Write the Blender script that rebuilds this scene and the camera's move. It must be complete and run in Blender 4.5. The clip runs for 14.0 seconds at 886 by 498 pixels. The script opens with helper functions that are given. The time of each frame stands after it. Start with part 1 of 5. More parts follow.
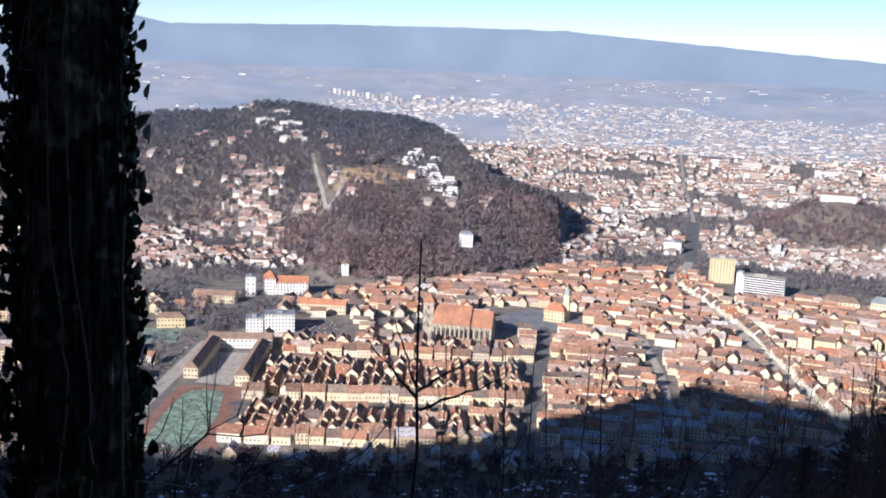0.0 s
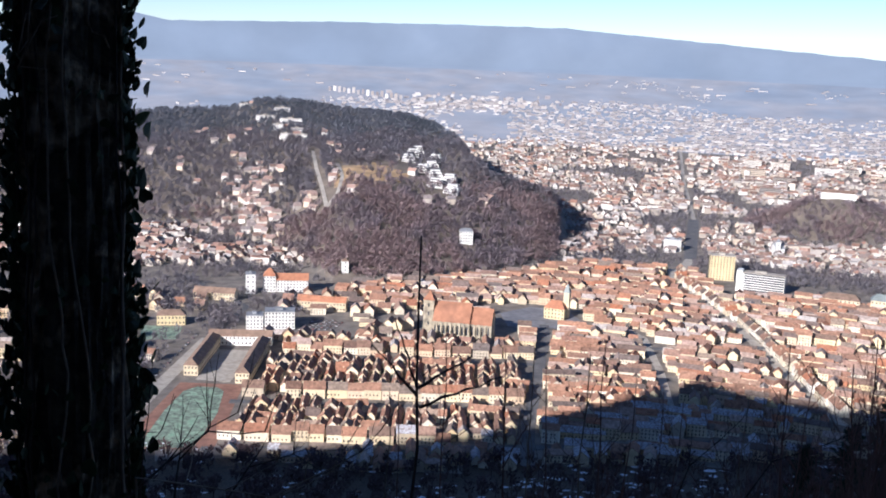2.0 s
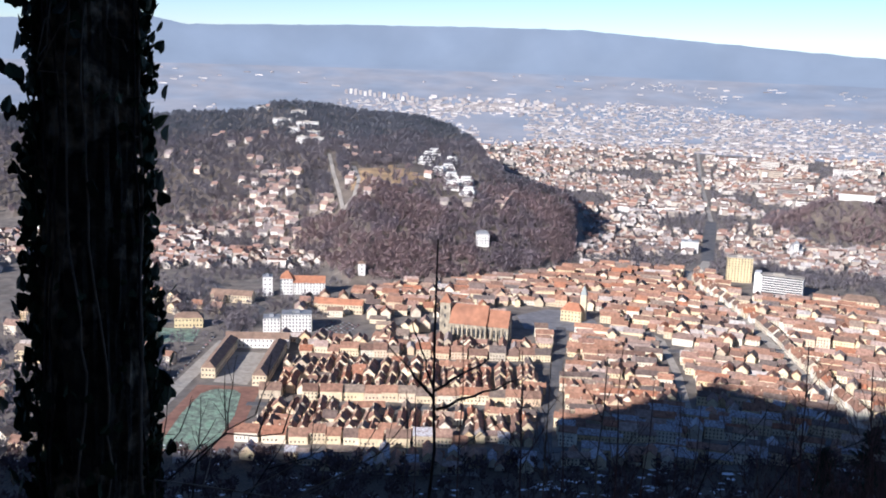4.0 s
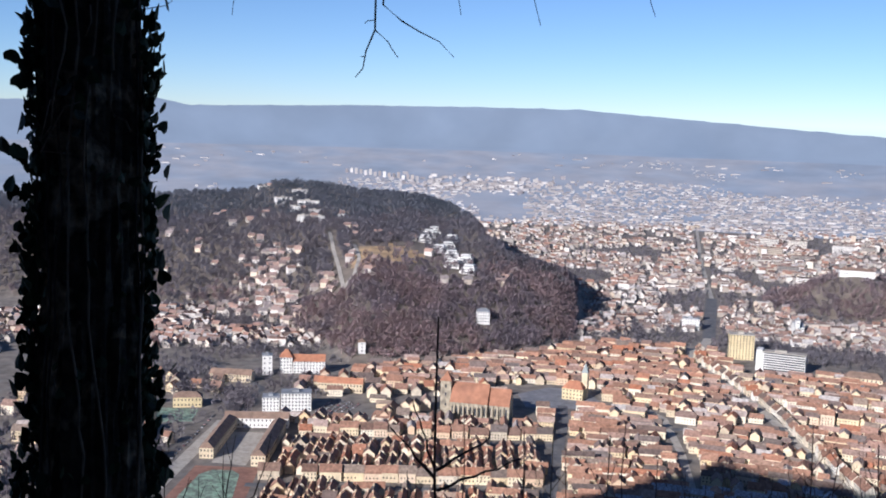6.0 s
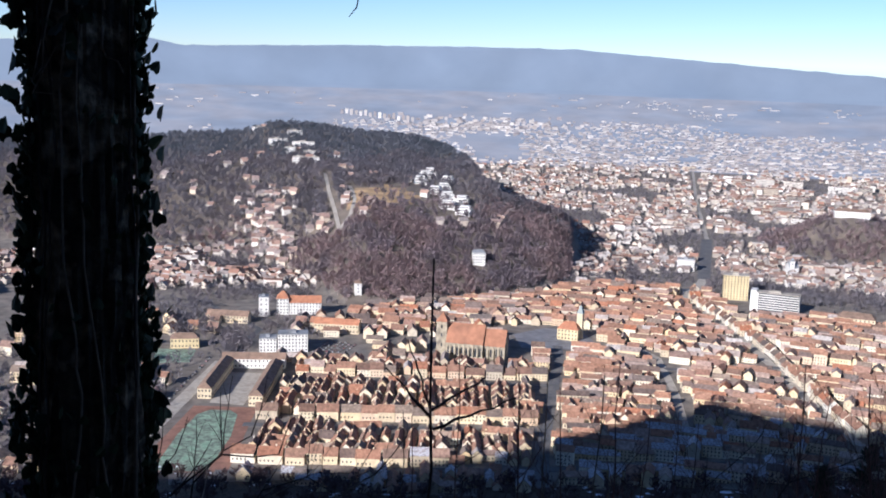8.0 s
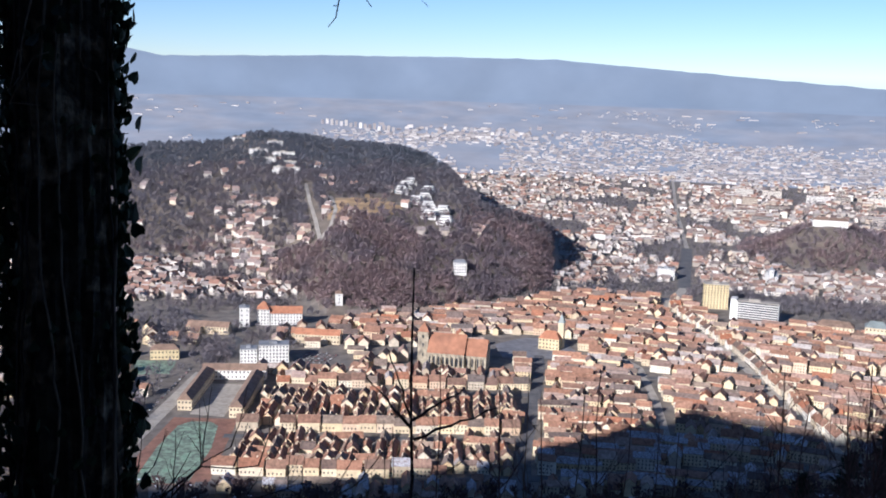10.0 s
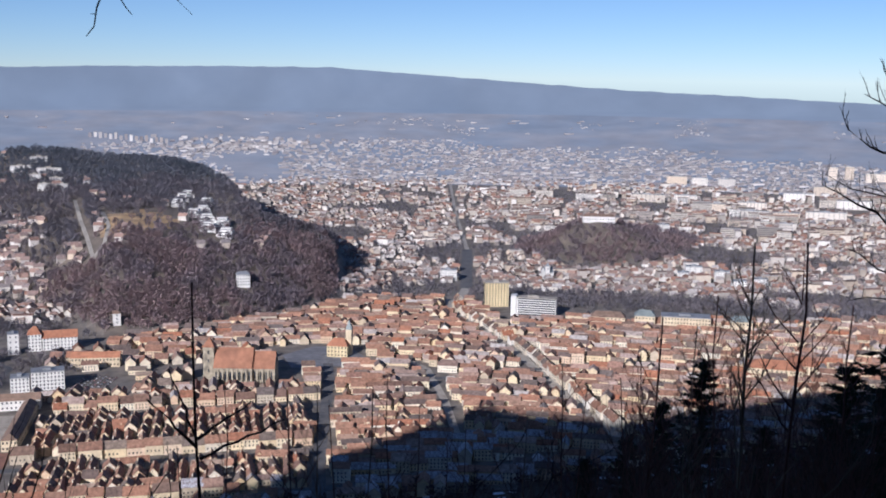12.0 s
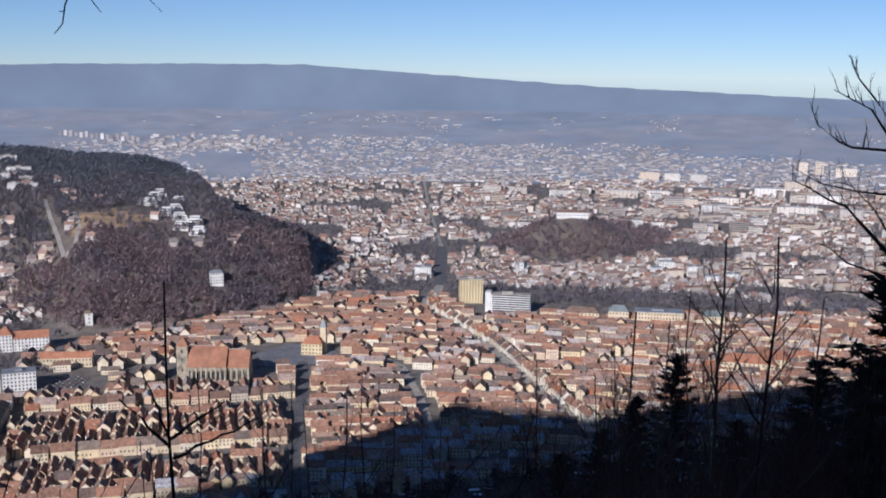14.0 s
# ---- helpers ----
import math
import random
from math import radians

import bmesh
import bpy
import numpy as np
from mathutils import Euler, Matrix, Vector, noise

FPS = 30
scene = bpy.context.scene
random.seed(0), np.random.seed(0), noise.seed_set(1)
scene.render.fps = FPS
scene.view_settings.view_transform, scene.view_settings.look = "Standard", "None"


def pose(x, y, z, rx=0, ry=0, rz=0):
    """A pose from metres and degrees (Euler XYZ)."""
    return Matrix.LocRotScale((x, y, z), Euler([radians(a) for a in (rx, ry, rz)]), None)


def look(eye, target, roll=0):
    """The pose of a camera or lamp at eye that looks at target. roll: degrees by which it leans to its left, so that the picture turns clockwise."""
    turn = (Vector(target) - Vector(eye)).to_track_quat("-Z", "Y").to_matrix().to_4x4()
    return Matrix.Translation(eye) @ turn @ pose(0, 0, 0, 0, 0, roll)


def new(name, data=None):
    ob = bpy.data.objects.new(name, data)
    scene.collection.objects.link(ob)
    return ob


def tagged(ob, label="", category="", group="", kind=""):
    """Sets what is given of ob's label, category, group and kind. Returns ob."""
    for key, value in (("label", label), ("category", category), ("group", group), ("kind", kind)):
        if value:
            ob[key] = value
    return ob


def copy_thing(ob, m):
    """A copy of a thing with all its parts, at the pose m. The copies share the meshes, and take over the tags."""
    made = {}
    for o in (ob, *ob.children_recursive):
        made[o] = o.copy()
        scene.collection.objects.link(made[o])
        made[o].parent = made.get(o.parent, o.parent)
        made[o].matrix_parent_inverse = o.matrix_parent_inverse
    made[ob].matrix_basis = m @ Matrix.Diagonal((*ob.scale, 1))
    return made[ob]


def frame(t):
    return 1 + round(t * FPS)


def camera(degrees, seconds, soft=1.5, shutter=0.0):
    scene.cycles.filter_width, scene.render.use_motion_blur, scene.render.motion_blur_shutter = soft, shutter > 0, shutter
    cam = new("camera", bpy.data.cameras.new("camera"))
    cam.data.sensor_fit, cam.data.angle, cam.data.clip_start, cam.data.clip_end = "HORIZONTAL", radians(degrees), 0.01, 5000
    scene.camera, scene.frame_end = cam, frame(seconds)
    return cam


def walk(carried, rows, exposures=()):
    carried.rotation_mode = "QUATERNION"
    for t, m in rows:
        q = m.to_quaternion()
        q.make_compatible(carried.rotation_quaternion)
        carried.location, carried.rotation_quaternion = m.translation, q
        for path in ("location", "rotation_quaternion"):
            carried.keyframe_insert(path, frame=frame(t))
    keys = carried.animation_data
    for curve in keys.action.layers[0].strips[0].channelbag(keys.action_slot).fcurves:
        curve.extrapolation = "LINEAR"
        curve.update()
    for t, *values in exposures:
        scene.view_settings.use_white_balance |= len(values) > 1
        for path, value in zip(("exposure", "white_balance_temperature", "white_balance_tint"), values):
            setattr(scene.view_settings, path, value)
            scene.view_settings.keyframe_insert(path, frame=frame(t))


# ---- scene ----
FOV = 45.05
EYE = 320.0
cam = camera(FOV, 14.0, 1.9)
# seconds, metres aside and ahead, yaw, pitch, roll (degrees)
ROWS = [
    (0.0, 0.0, 0.0, 0.0, -11.3, 2.2),
    (0.5, 0.0, 0.0, 0.05, -11.276, 2.187),
    (1.0, 0.0, 0.0, 0.004, -11.403, 2.151),
    (1.5, 0.0, 0.0, 0.0, -11.414, 2.152),
    (2.0, 0.0, 0.0, -0.002, -11.44, 2.196),
    (2.5, 0.0, 0.0, 0.091, -11.411, 2.114),
    (2.7, 0.0, 0.0, 0.55, -11.5, 2.1),
    (4.8, -0.002, 0.0, 0.93, -10.82, 1.92),
    (5.0, -0.002, 0.0, 0.887, -10.453, 1.883),
    (5.5, -0.002, 0.0, 1.043, -8.185, 1.673),
    (6.0, -0.002, 0.0, 1.051, -7.173, 1.716),
    (6.5, -0.001, 0.0, 0.854, -7.647, 1.763),
    (7.0, 0.0, 0.0, 0.671, -7.925, 1.72),
    (7.5, 0.0, 0.0, 0.64, -9.011, 1.737),
    (8.0, 0.0, 0.0, 0.726, -10.31, 1.678),
    (8.2, 0.001, 0.0, 0.75, -10.3, 1.67),
    (10.3, 0.006, 0.0, -0.9, -9.62, 1.65),
    (10.5, 0.008, 0.0, -2.447, -9.529, 1.598),
    (11.0, 0.012, 0.0, -5.342, -9.402, 1.316),
    (11.5, 0.018, 0.0, -8.492, -9.308, 1.162),
    (12.0, 0.022, 0.0, -11.996, -9.105, 0.822),
    (12.5, 0.025, 0.0, -13.858, -8.976, 0.798),
    (13.0, 0.025, 0.0, -13.748, -9.202, 0.603),
    (13.5, 0.025, 0.0, -13.657, -9.232, 0.616),
    (14.0, 0.025, 0.0, -13.405, -9.253, 0.647),
]
walk(cam, [(t, pose(x, y, EYE, 0, 0, yaw) @ pose(0, 0, 0, 90 + pitch) @ pose(0, 0, 0, 0, 0, roll)) for t, x, y, yaw, pitch, roll in ROWS],
     exposures=[(0.0, 0.66, 5600, 15), (5.0, 0.59, 5600, 15), (5.8, 0.36, 5500, 15), (7.5, 0.38, 5500, 15), (8.0, 0.5, 5500, 15), (10.5, 0.4, 5500, 15), (11.2, 0.19, 5450, 15), (12.2, -0.03, 5400, 17), (14.0, -0.13, 5400, 17)])

# ---- light ----
SUN_UP, SUN_AZ = 23.0, 217.0          # degrees above the horizon, clockwise from +y
world = bpy.data.worlds.new("winter_sky")
scene.world = world
world.use_nodes = True
wn = world.node_tree.nodes
sky = wn.new("ShaderNodeTexSky")
sky.sky_type, sky.sun_disc = "NISHITA", False
sky.sun_elevation, sky.sun_rotation = radians(SUN_UP), radians(SUN_AZ)
sky.altitude, sky.air_density, sky.dust_density, sky.ozone_density = 3500, 1.0, 0.05, 3.0
wn["Background"].inputs["Strength"].default_value = 0.075
world.node_tree.links.new(sky.outputs[0], wn["Background"].inputs["Color"])
sun = new("sun", bpy.data.lights.new("sun", "SUN"))
sun.data.energy, sun.data.angle, sun.data.color = 5.0, radians(0.5), (1.0, 0.9, 0.78)
to_sun = Vector((math.sin(radians(SUN_AZ)) * math.cos(radians(SUN_UP)), math.cos(radians(SUN_AZ)) * math.cos(radians(SUN_UP)), math.sin(radians(SUN_UP))))
sun.matrix_world = look(tuple(to_sun * 900 + Vector((0, 0, 320))), (0, 0, 320))


# ---- materials ----
def surface(name, colours, rough=0.85, spread="", scale=0.5, mottle=0.25, fine=6.0, bump=0.0, glow=0.0, own=1.0, thin=0.0):
    """A surface of one or several base colours. spread: 'object' or 'island' picks a colour for each piece. scale, fine: marks a metre."""
    m = bpy.data.materials.new(name)
    m.use_nodes = True
    n, link = m.node_tree.nodes, m.node_tree.links.new
    shader = n["Principled BSDF"]
    shader.inputs["Roughness"].default_value = rough
    ramp = n.new("ShaderNodeValToRGB")
    ramp.color_ramp.interpolation = "LINEAR"
    e = ramp.color_ramp.elements
    while len(e) < len(colours):
        e.new(0.5)
    for i, c in enumerate(colours):
        e[i].position = i / max(1, len(colours) - 1)
        e[i].color = (*c, 1)
    place = n.new("ShaderNodeNewGeometry")
    if spread == "object":
        link(n.new("ShaderNodeObjectInfo").outputs["Random"], ramp.inputs[0])
    elif spread == "island":
        link(place.outputs["Random Per Island"], ramp.inputs[0])
    else:
        broad = n.new("ShaderNodeTexNoise")
        broad.inputs["Scale"].default_value, broad.inputs["Detail"].default_value = scale * 0.35, 4
        link(place.outputs["Position"], broad.inputs["Vector"])
        stretch = n.new("ShaderNodeMapRange")
        stretch.inputs[1].default_value, stretch.inputs[2].default_value = 0.3, 0.7
        link(broad.outputs[0], stretch.inputs[0])
        link(stretch.outputs[0], ramp.inputs[0])
    grain = n.new("ShaderNodeTexNoise")
    grain.inputs["Scale"].default_value, grain.inputs["Detail"].default_value = scale, 5
    link(place.outputs["Position"], grain.inputs["Vector"])
    shade = n.new("ShaderNodeMapRange")
    shade.inputs[1].default_value, shade.inputs[2].default_value = 0.3, 0.7
    shade.inputs[3].default_value, shade.inputs[4].default_value = 1 - mottle, 1 + mottle
    link(grain.outputs[0], shade.inputs[0])
    mix = n.new("ShaderNodeVectorMath")
    mix.operation = "SCALE"
    link(ramp.outputs[0], mix.inputs[0])
    link(shade.outputs[0], mix.inputs["Scale"])
    if own < 1.0:
        dull = n.new("ShaderNodeVectorMath")
        dull.operation = "SCALE"
        dull.inputs["Scale"].default_value = own
        link(mix.outputs[0], dull.inputs[0])
        link(dull.outputs[0], shader.inputs["Base Color"])
    else:
        link(mix.outputs[0], shader.inputs["Base Color"])
    # emission in the surface's own colour, stands for haze over the distance
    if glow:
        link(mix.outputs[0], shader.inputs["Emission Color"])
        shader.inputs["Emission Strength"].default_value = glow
    if thin:
        through_light = n.new("ShaderNodeBsdfTranslucent")
        blend = n.new("ShaderNodeMixShader")
        blend.inputs[0].default_value = thin
        link(mix.outputs[0], through_light.inputs["Color"])
        link(shader.outputs[0], blend.inputs[1])
        link(through_light.outputs[0], blend.inputs[2])
        link(blend.outputs[0], n["Material Output"].inputs["Surface"])
    if bump:
        rough_noise = n.new("ShaderNodeTexNoise")
        rough_noise.inputs["Scale"].default_value, rough_noise.inputs["Detail"].default_value = fine, 6
        link(place.outputs["Position"], rough_noise.inputs["Vector"])
        b = n.new("ShaderNodeBump")
        b.inputs["Strength"].default_value, b.inputs["Distance"].default_value = bump, 0.6 / fine
        link(rough_noise.outputs[0], b.inputs["Height"])
        link(b.outputs[0], shader.inputs["Normal"])
    return m


TILE_REDS = [(0.153, 0.092, 0.067), (0.333, 0.175, 0.109), (0.225, 0.133, 0.095), (0.414, 0.221, 0.138), (0.162, 0.115, 0.09), (0.387, 0.156, 0.081), (0.306, 0.23, 0.171), (0.117, 0.092, 0.081), (0.342, 0.189, 0.123), (0.27, 0.138, 0.085)]
PLASTERS = [(0.58, 0.47, 0.31), (0.76, 0.66, 0.46), (0.68, 0.52, 0.29), (0.80, 0.74, 0.60), (0.48, 0.40, 0.29), (0.78, 0.64, 0.40), (0.64, 0.46, 0.31), (0.79, 0.71, 0.54)]
roof_tile = surface("clay_roof_tile", TILE_REDS, 0.9, "object", 0.35, 0.35, 3.0, 0.5)
plaster = surface("town_plaster", PLASTERS, 0.9, "object", 0.25, 0.15, 2.0, 0.2)
roof_tiles_row = surface("clay_roofs_old_town", TILE_REDS + [(0.42, 0.32, 0.26), (0.30, 0.16, 0.11), (0.16, 0.13, 0.115), (0.36, 0.21, 0.15), (0.46, 0.42, 0.38), (0.24, 0.14, 0.10)], 0.9, "island", 0.35, 0.35, 3.0, 0.5)
plaster_row = surface("plaster_old_town", PLASTERS, 0.9, "island", 0.25, 0.15)
city_roof = surface("city_roofs", [(0.12, 0.085, 0.07), (0.30, 0.165, 0.115), (0.20, 0.17, 0.155), (0.36, 0.20, 0.14), (0.26, 0.20, 0.17), (0.46, 0.43, 0.40), (0.17, 0.12, 0.10)], 0.9, "island", 0.2, 0.2)
city_wall = surface("city_walls", [(0.36, 0.31, 0.25), (0.66, 0.61, 0.53), (0.28, 0.25, 0.22), (0.58, 0.48, 0.36), (0.78, 0.75, 0.69), (0.40, 0.34, 0.29)], 0.9, "island", 0.2, 0.12)
# far houses: haze put in as muted colours and a faint glow
far_roof = surface("hazed_far_roofs", [(0.14, 0.135, 0.145), (0.30, 0.28, 0.275), (0.21, 0.185, 0.18), (0.42, 0.40, 0.39), (0.18, 0.17, 0.175)], 0.9, "island", 0.05, 0.15, glow=0.05)
far_wall = surface("hazed_far_walls", [(0.25, 0.23, 0.225), (0.50, 0.46, 0.42), (0.21, 0.19, 0.195), (0.40, 0.35, 0.31), (0.66, 0.62, 0.57), (0.26, 0.23, 0.23)], 0.9, "island", 0.05, 0.1, glow=0.06)
window_glass = surface("window_glass", [(0.03, 0.035, 0.045), (0.07, 0.075, 0.085)], 0.15, "", 0.3)
soil = surface("town_ground", [(0.13, 0.115, 0.095), (0.21, 0.18, 0.15), (0.17, 0.155, 0.135)], 0.95, "", 0.08, 0.3, 1.5, 0.3)
asphalt = surface("asphalt", [(0.10, 0.10, 0.105), (0.16, 0.155, 0.15)], 0.85, "", 0.2, 0.2, 4.0, 0.2)
pale_paving = surface("pale_paving", [(0.36, 0.32, 0.27), (0.46, 0.42, 0.35)], 0.85, "", 0.2, 0.2)
square_paving = surface("square_paving", [(0.17, 0.17, 0.18), (0.25, 0.245, 0.25)], 0.8, "", 0.15, 0.2)
pitch_green = surface("worn_green_court", [(0.20, 0.33, 0.22), (0.28, 0.38, 0.27), (0.14, 0.17, 0.13), (0.25, 0.35, 0.25)], 0.9, "", 0.35, 0.3)
track_red = surface("red_running_track", [(0.24, 0.12, 0.085), (0.30, 0.16, 0.11)], 0.9, "", 0.15, 0.25)
dry_grass = surface("dry_grass", [(0.34, 0.25, 0.14), (0.46, 0.31, 0.16), (0.32, 0.23, 0.14)], 0.95, "", 0.05, 0.3)
# bare crowns, base colour paled and cooled to stand for haze
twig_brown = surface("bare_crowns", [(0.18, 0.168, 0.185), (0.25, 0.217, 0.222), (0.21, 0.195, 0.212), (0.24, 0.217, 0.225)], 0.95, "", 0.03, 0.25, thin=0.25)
evergreen = surface("evergreen_needles", [(0.018, 0.026, 0.014), (0.035, 0.046, 0.024)], 0.9, "island", 0.5, 0.3)
# the one pale bark tone paints in light caught on the ridges
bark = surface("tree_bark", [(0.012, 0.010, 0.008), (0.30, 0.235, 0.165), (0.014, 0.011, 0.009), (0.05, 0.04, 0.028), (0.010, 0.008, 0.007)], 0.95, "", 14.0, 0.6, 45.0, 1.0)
twig_dark = surface("dark_twig_bark", [(0.03, 0.022, 0.02), (0.055, 0.04, 0.034)], 0.9, "", 8.0, 0.3, 60.0, 0.4)
twig_pale = surface("pale_dry_stem", [(0.16, 0.12, 0.09), (0.22, 0.18, 0.14)], 0.9, "", 8.0, 0.3)
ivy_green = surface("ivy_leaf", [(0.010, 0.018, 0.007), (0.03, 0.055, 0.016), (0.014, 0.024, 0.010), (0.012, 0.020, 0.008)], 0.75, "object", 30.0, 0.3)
leaf_litter = surface("leaf_litter_slope", [(0.06, 0.045, 0.035), (0.11, 0.08, 0.055), (0.05, 0.04, 0.03)], 0.95, "", 0.6, 0.4, 6.0, 0.6)
# darker copy of the bare crowns, the mountain's shade put into its colour
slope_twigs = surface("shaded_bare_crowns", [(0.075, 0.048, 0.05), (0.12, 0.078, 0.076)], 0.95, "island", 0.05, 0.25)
cream = surface("cream_render", [(0.60, 0.49, 0.32), (0.68, 0.57, 0.39)], 0.9, "", 0.1, 0.12)
white_render = surface("white_render", [(0.72, 0.70, 0.64), (0.8, 0.78, 0.73)], 0.9, "", 0.1, 0.1)
yellow_render = surface("yellow_render", [(0.62, 0.50, 0.28), (0.68, 0.56, 0.33)], 0.9, "", 0.1, 0.12)
old_stone = surface("old_church_stone", [(0.30, 0.26, 0.19), (0.42, 0.36, 0.26), (0.25, 0.22, 0.17)], 0.95, "", 0.3, 0.3, 2.0, 0.4)
church_tile = surface("church_roof_tile", [(0.33, 0.155, 0.09), (0.40, 0.19, 0.11), (0.29, 0.14, 0.085)], 0.9, "", 0.15, 0.2, 2.5, 0.4)
grey_roof = surface("grey_sheet_roof", [(0.22, 0.23, 0.24), (0.32, 0.33, 0.34)], 0.6, "", 0.2, 0.2)
brown_roof = surface("brown_tile_roof", [(0.22, 0.15, 0.11), (0.30, 0.20, 0.14)], 0.9, "", 0.2, 0.25, 2.5, 0.4)
red_roof = surface("red_tile_roof", [(0.42, 0.18, 0.10), (0.48, 0.22, 0.12)], 0.9, "", 0.2, 0.2, 2.5, 0.4)
green_copper = surface("green_copper", [(0.21, 0.245, 0.235), (0.28, 0.31, 0.29)], 0.6, "", 0.2, 0.2)
suburb_plaster = surface("suburb_plaster", [(0.52, 0.46, 0.38), (0.74, 0.69, 0.61), (0.44, 0.40, 0.36), (0.66, 0.54, 0.40), (0.8, 0.77, 0.72)], 0.9, "object", 0.2, 0.12)
suburb_tile = surface("suburb_tile", [(0.17, 0.12, 0.10), (0.34, 0.21, 0.16), (0.25, 0.22, 0.21), (0.40, 0.26, 0.20), (0.24, 0.18, 0.16)], 0.9, "object", 0.3, 0.25)
shrub_brown = surface("reddish_shrub_bark", [(0.12, 0.062, 0.055), (0.19, 0.10, 0.08)], 0.9, "", 5.0, 0.3)
# crest pines, their colour shifted to blue-grey to carry the haze
hazed_pine = surface("hazed_pine_crowns", [(0.13, 0.145, 0.165), (0.19, 0.195, 0.215), (0.16, 0.17, 0.195)], 0.95, "", 0.03, 0.2, thin=0.25)
pale_fronts = surface("pale_front_plaster", [(0.72, 0.64, 0.48), (0.78, 0.72, 0.60), (0.64, 0.54, 0.38), (0.8, 0.77, 0.69)], 0.9, "object", 0.25, 0.12)
car_paint = surface("car_paint", [(0.6, 0.6, 0.6), (0.05, 0.05, 0.06), (0.75, 0.75, 0.74), (0.25, 0.05, 0.04), (0.3, 0.32, 0.36)], 0.35, "object", 0.3, 0.05)
frosted_tile = surface("frosted_roof_tile", [(0.16, 0.11, 0.095), (0.52, 0.53, 0.56), (0.24, 0.19, 0.18), (0.62, 0.64, 0.68)], 0.85, "", 1.2, 0.35)
old_snow = surface("old_snow", [(0.72, 0.74, 0.78), (0.82, 0.83, 0.85)], 0.8, "", 0.5, 0.15)
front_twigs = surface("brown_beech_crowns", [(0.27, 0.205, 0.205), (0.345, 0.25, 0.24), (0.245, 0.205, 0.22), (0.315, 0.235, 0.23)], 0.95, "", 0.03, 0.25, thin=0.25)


# ---- shape helpers ----
def mesh_of(name, verts, faces, mats, index=None):
    me = bpy.data.meshes.new(name)
    me.from_pydata(verts, [], faces)
    for m in mats if isinstance(mats, (list, tuple)) else [mats]:
        me.materials.append(m)
    if index is not None:
        me.polygons.foreach_set("material_index", np.array(index, dtype=np.int32))
    me.update()
    return me


def part(name, bm, material, parent, label=""):
    """One mesh object from a bmesh, under a thing or a part."""
    me = bpy.data.meshes.new(name)
    bm.to_mesh(me)
    bm.free()
    me.materials.append(material)
    ob = new(name, me)
    ob.parent = parent
    return tagged(ob, label)


def shared_part(name, me, parent, m, label=""):
    ob = new(name, me)
    ob.parent = parent
    ob.matrix_basis = m
    return tagged(ob, label)


def box(bm, x0, x1, y0, y1, z0, z1, bevel=0.0):
    r = bmesh.ops.create_cube(bm, size=1.0, matrix=Matrix.Translation(((x0 + x1) / 2, (y0 + y1) / 2, (z0 + z1) / 2)) @ Matrix.Diagonal((x1 - x0, y1 - y0, z1 - z0, 1)))
    if bevel:
        edges = list({e for v in r["verts"] for e in v.link_edges})
        bmesh.ops.bevel(bm, geom=edges, offset=bevel, segments=1, affect="EDGES")


def solid(bm, verts, faces):
    vs = [bm.verts.new(v) for v in verts]
    for f in faces:
        bm.faces.new([vs[i] for i in f])


def tube(verts, faces, points, radii, sides=6):
    """A round, tapering limb through the points, added to the lists."""
    base = len(verts)
    pts = [Vector(p) for p in points]
    for i, p in enumerate(pts):
        d = (pts[min(i + 1, len(pts) - 1)] - pts[max(i - 1, 0)]).normalized()
        a = d.orthogonal().normalized()
        b = d.cross(a)
        for k in range(sides):
            g = 2 * math.pi * k / sides
            verts.append(tuple(p + (a * math.cos(g) + b * math.sin(g)) * radii[i]))
    for i in range(len(pts) - 1):
        for k in range(sides):
            k2 = (k + 1) % sides
            faces.append((base + i * sides + k, base + i * sides + k2, base + (i + 1) * sides + k2, base + (i + 1) * sides + k))
    faces.append(tuple(base + k for k in reversed(range(sides))))
    faces.append(tuple(base + (len(pts) - 1) * sides + k for k in range(sides)))


# ---- the lie of the land ----
def smooth(a, b, v):
    u = min(1.0, max(0.0, (v - a) / (b - a)))
    return u * u * (3 - 2 * u)


def along(rows, v):
    return float(np.interp(v, [r[0] for r in rows], [r[1] for r in rows]))


RIDGE_Y = -120.0
RIDGE = [(-1200, 473), (-905, 473), (-826, 468), (-751, 475), (-692, 496), (-630, 520), (-609, 545), (-603, 563), (-594, 580), (-566, 585), (-514, 569), (-476, 567), (-440, 555), (-407, 546), (-323, 555), (-267, 567), (-193, 579), (200, 575), (1500, 522)]
HILL_FOOT = [(-1500, 1750), (-420, 1700), (-246, 1520), (-130, 1310), (50, 1390), (170, 1500), (260, 1720)]
HILL_RISE = [(0, 0), (60, 18), (200, 62), (360, 92), (700, 112), (1150, 142), (1350, 128), (1800, 40), (2200, 0)]
CREST = [(-40, -4.6), (-16, -4.4), (-14.5, -4.25), (-11.7, -4.2), (-10.8, -3.9), (-9.7, -3.62), (-8.8, -3.58), (-7.5, -3.7), (-6.2, -3.9), (-4.8, -4.07), (-2.1, -4.25), (-0.95, -4.6), (0.2, -5.1), (0.75, -5.5), (1.3, -6.2), (2.15, -7.3), (4.8, -7.6), (6, -8.1), (6.9, -9.2), (9, -10.5)]  # bearing, elevation of the hill's skyline with its trees
SKYLINE = [(-180, 0.2), (-40, 0.3), (-19, 0.1), (-16.4, 0.5), (-15.7, 0.34), (-14.5, 0.1), (-6, 0.35), (0, 0.44), (5.9, 0.46), (8, 0.32), (12, 0.08), (17.4, -0.27), (21.6, -0.52), (28.7, -0.79), (34, -1.0), (60, -1.0), (180, 0.2)]
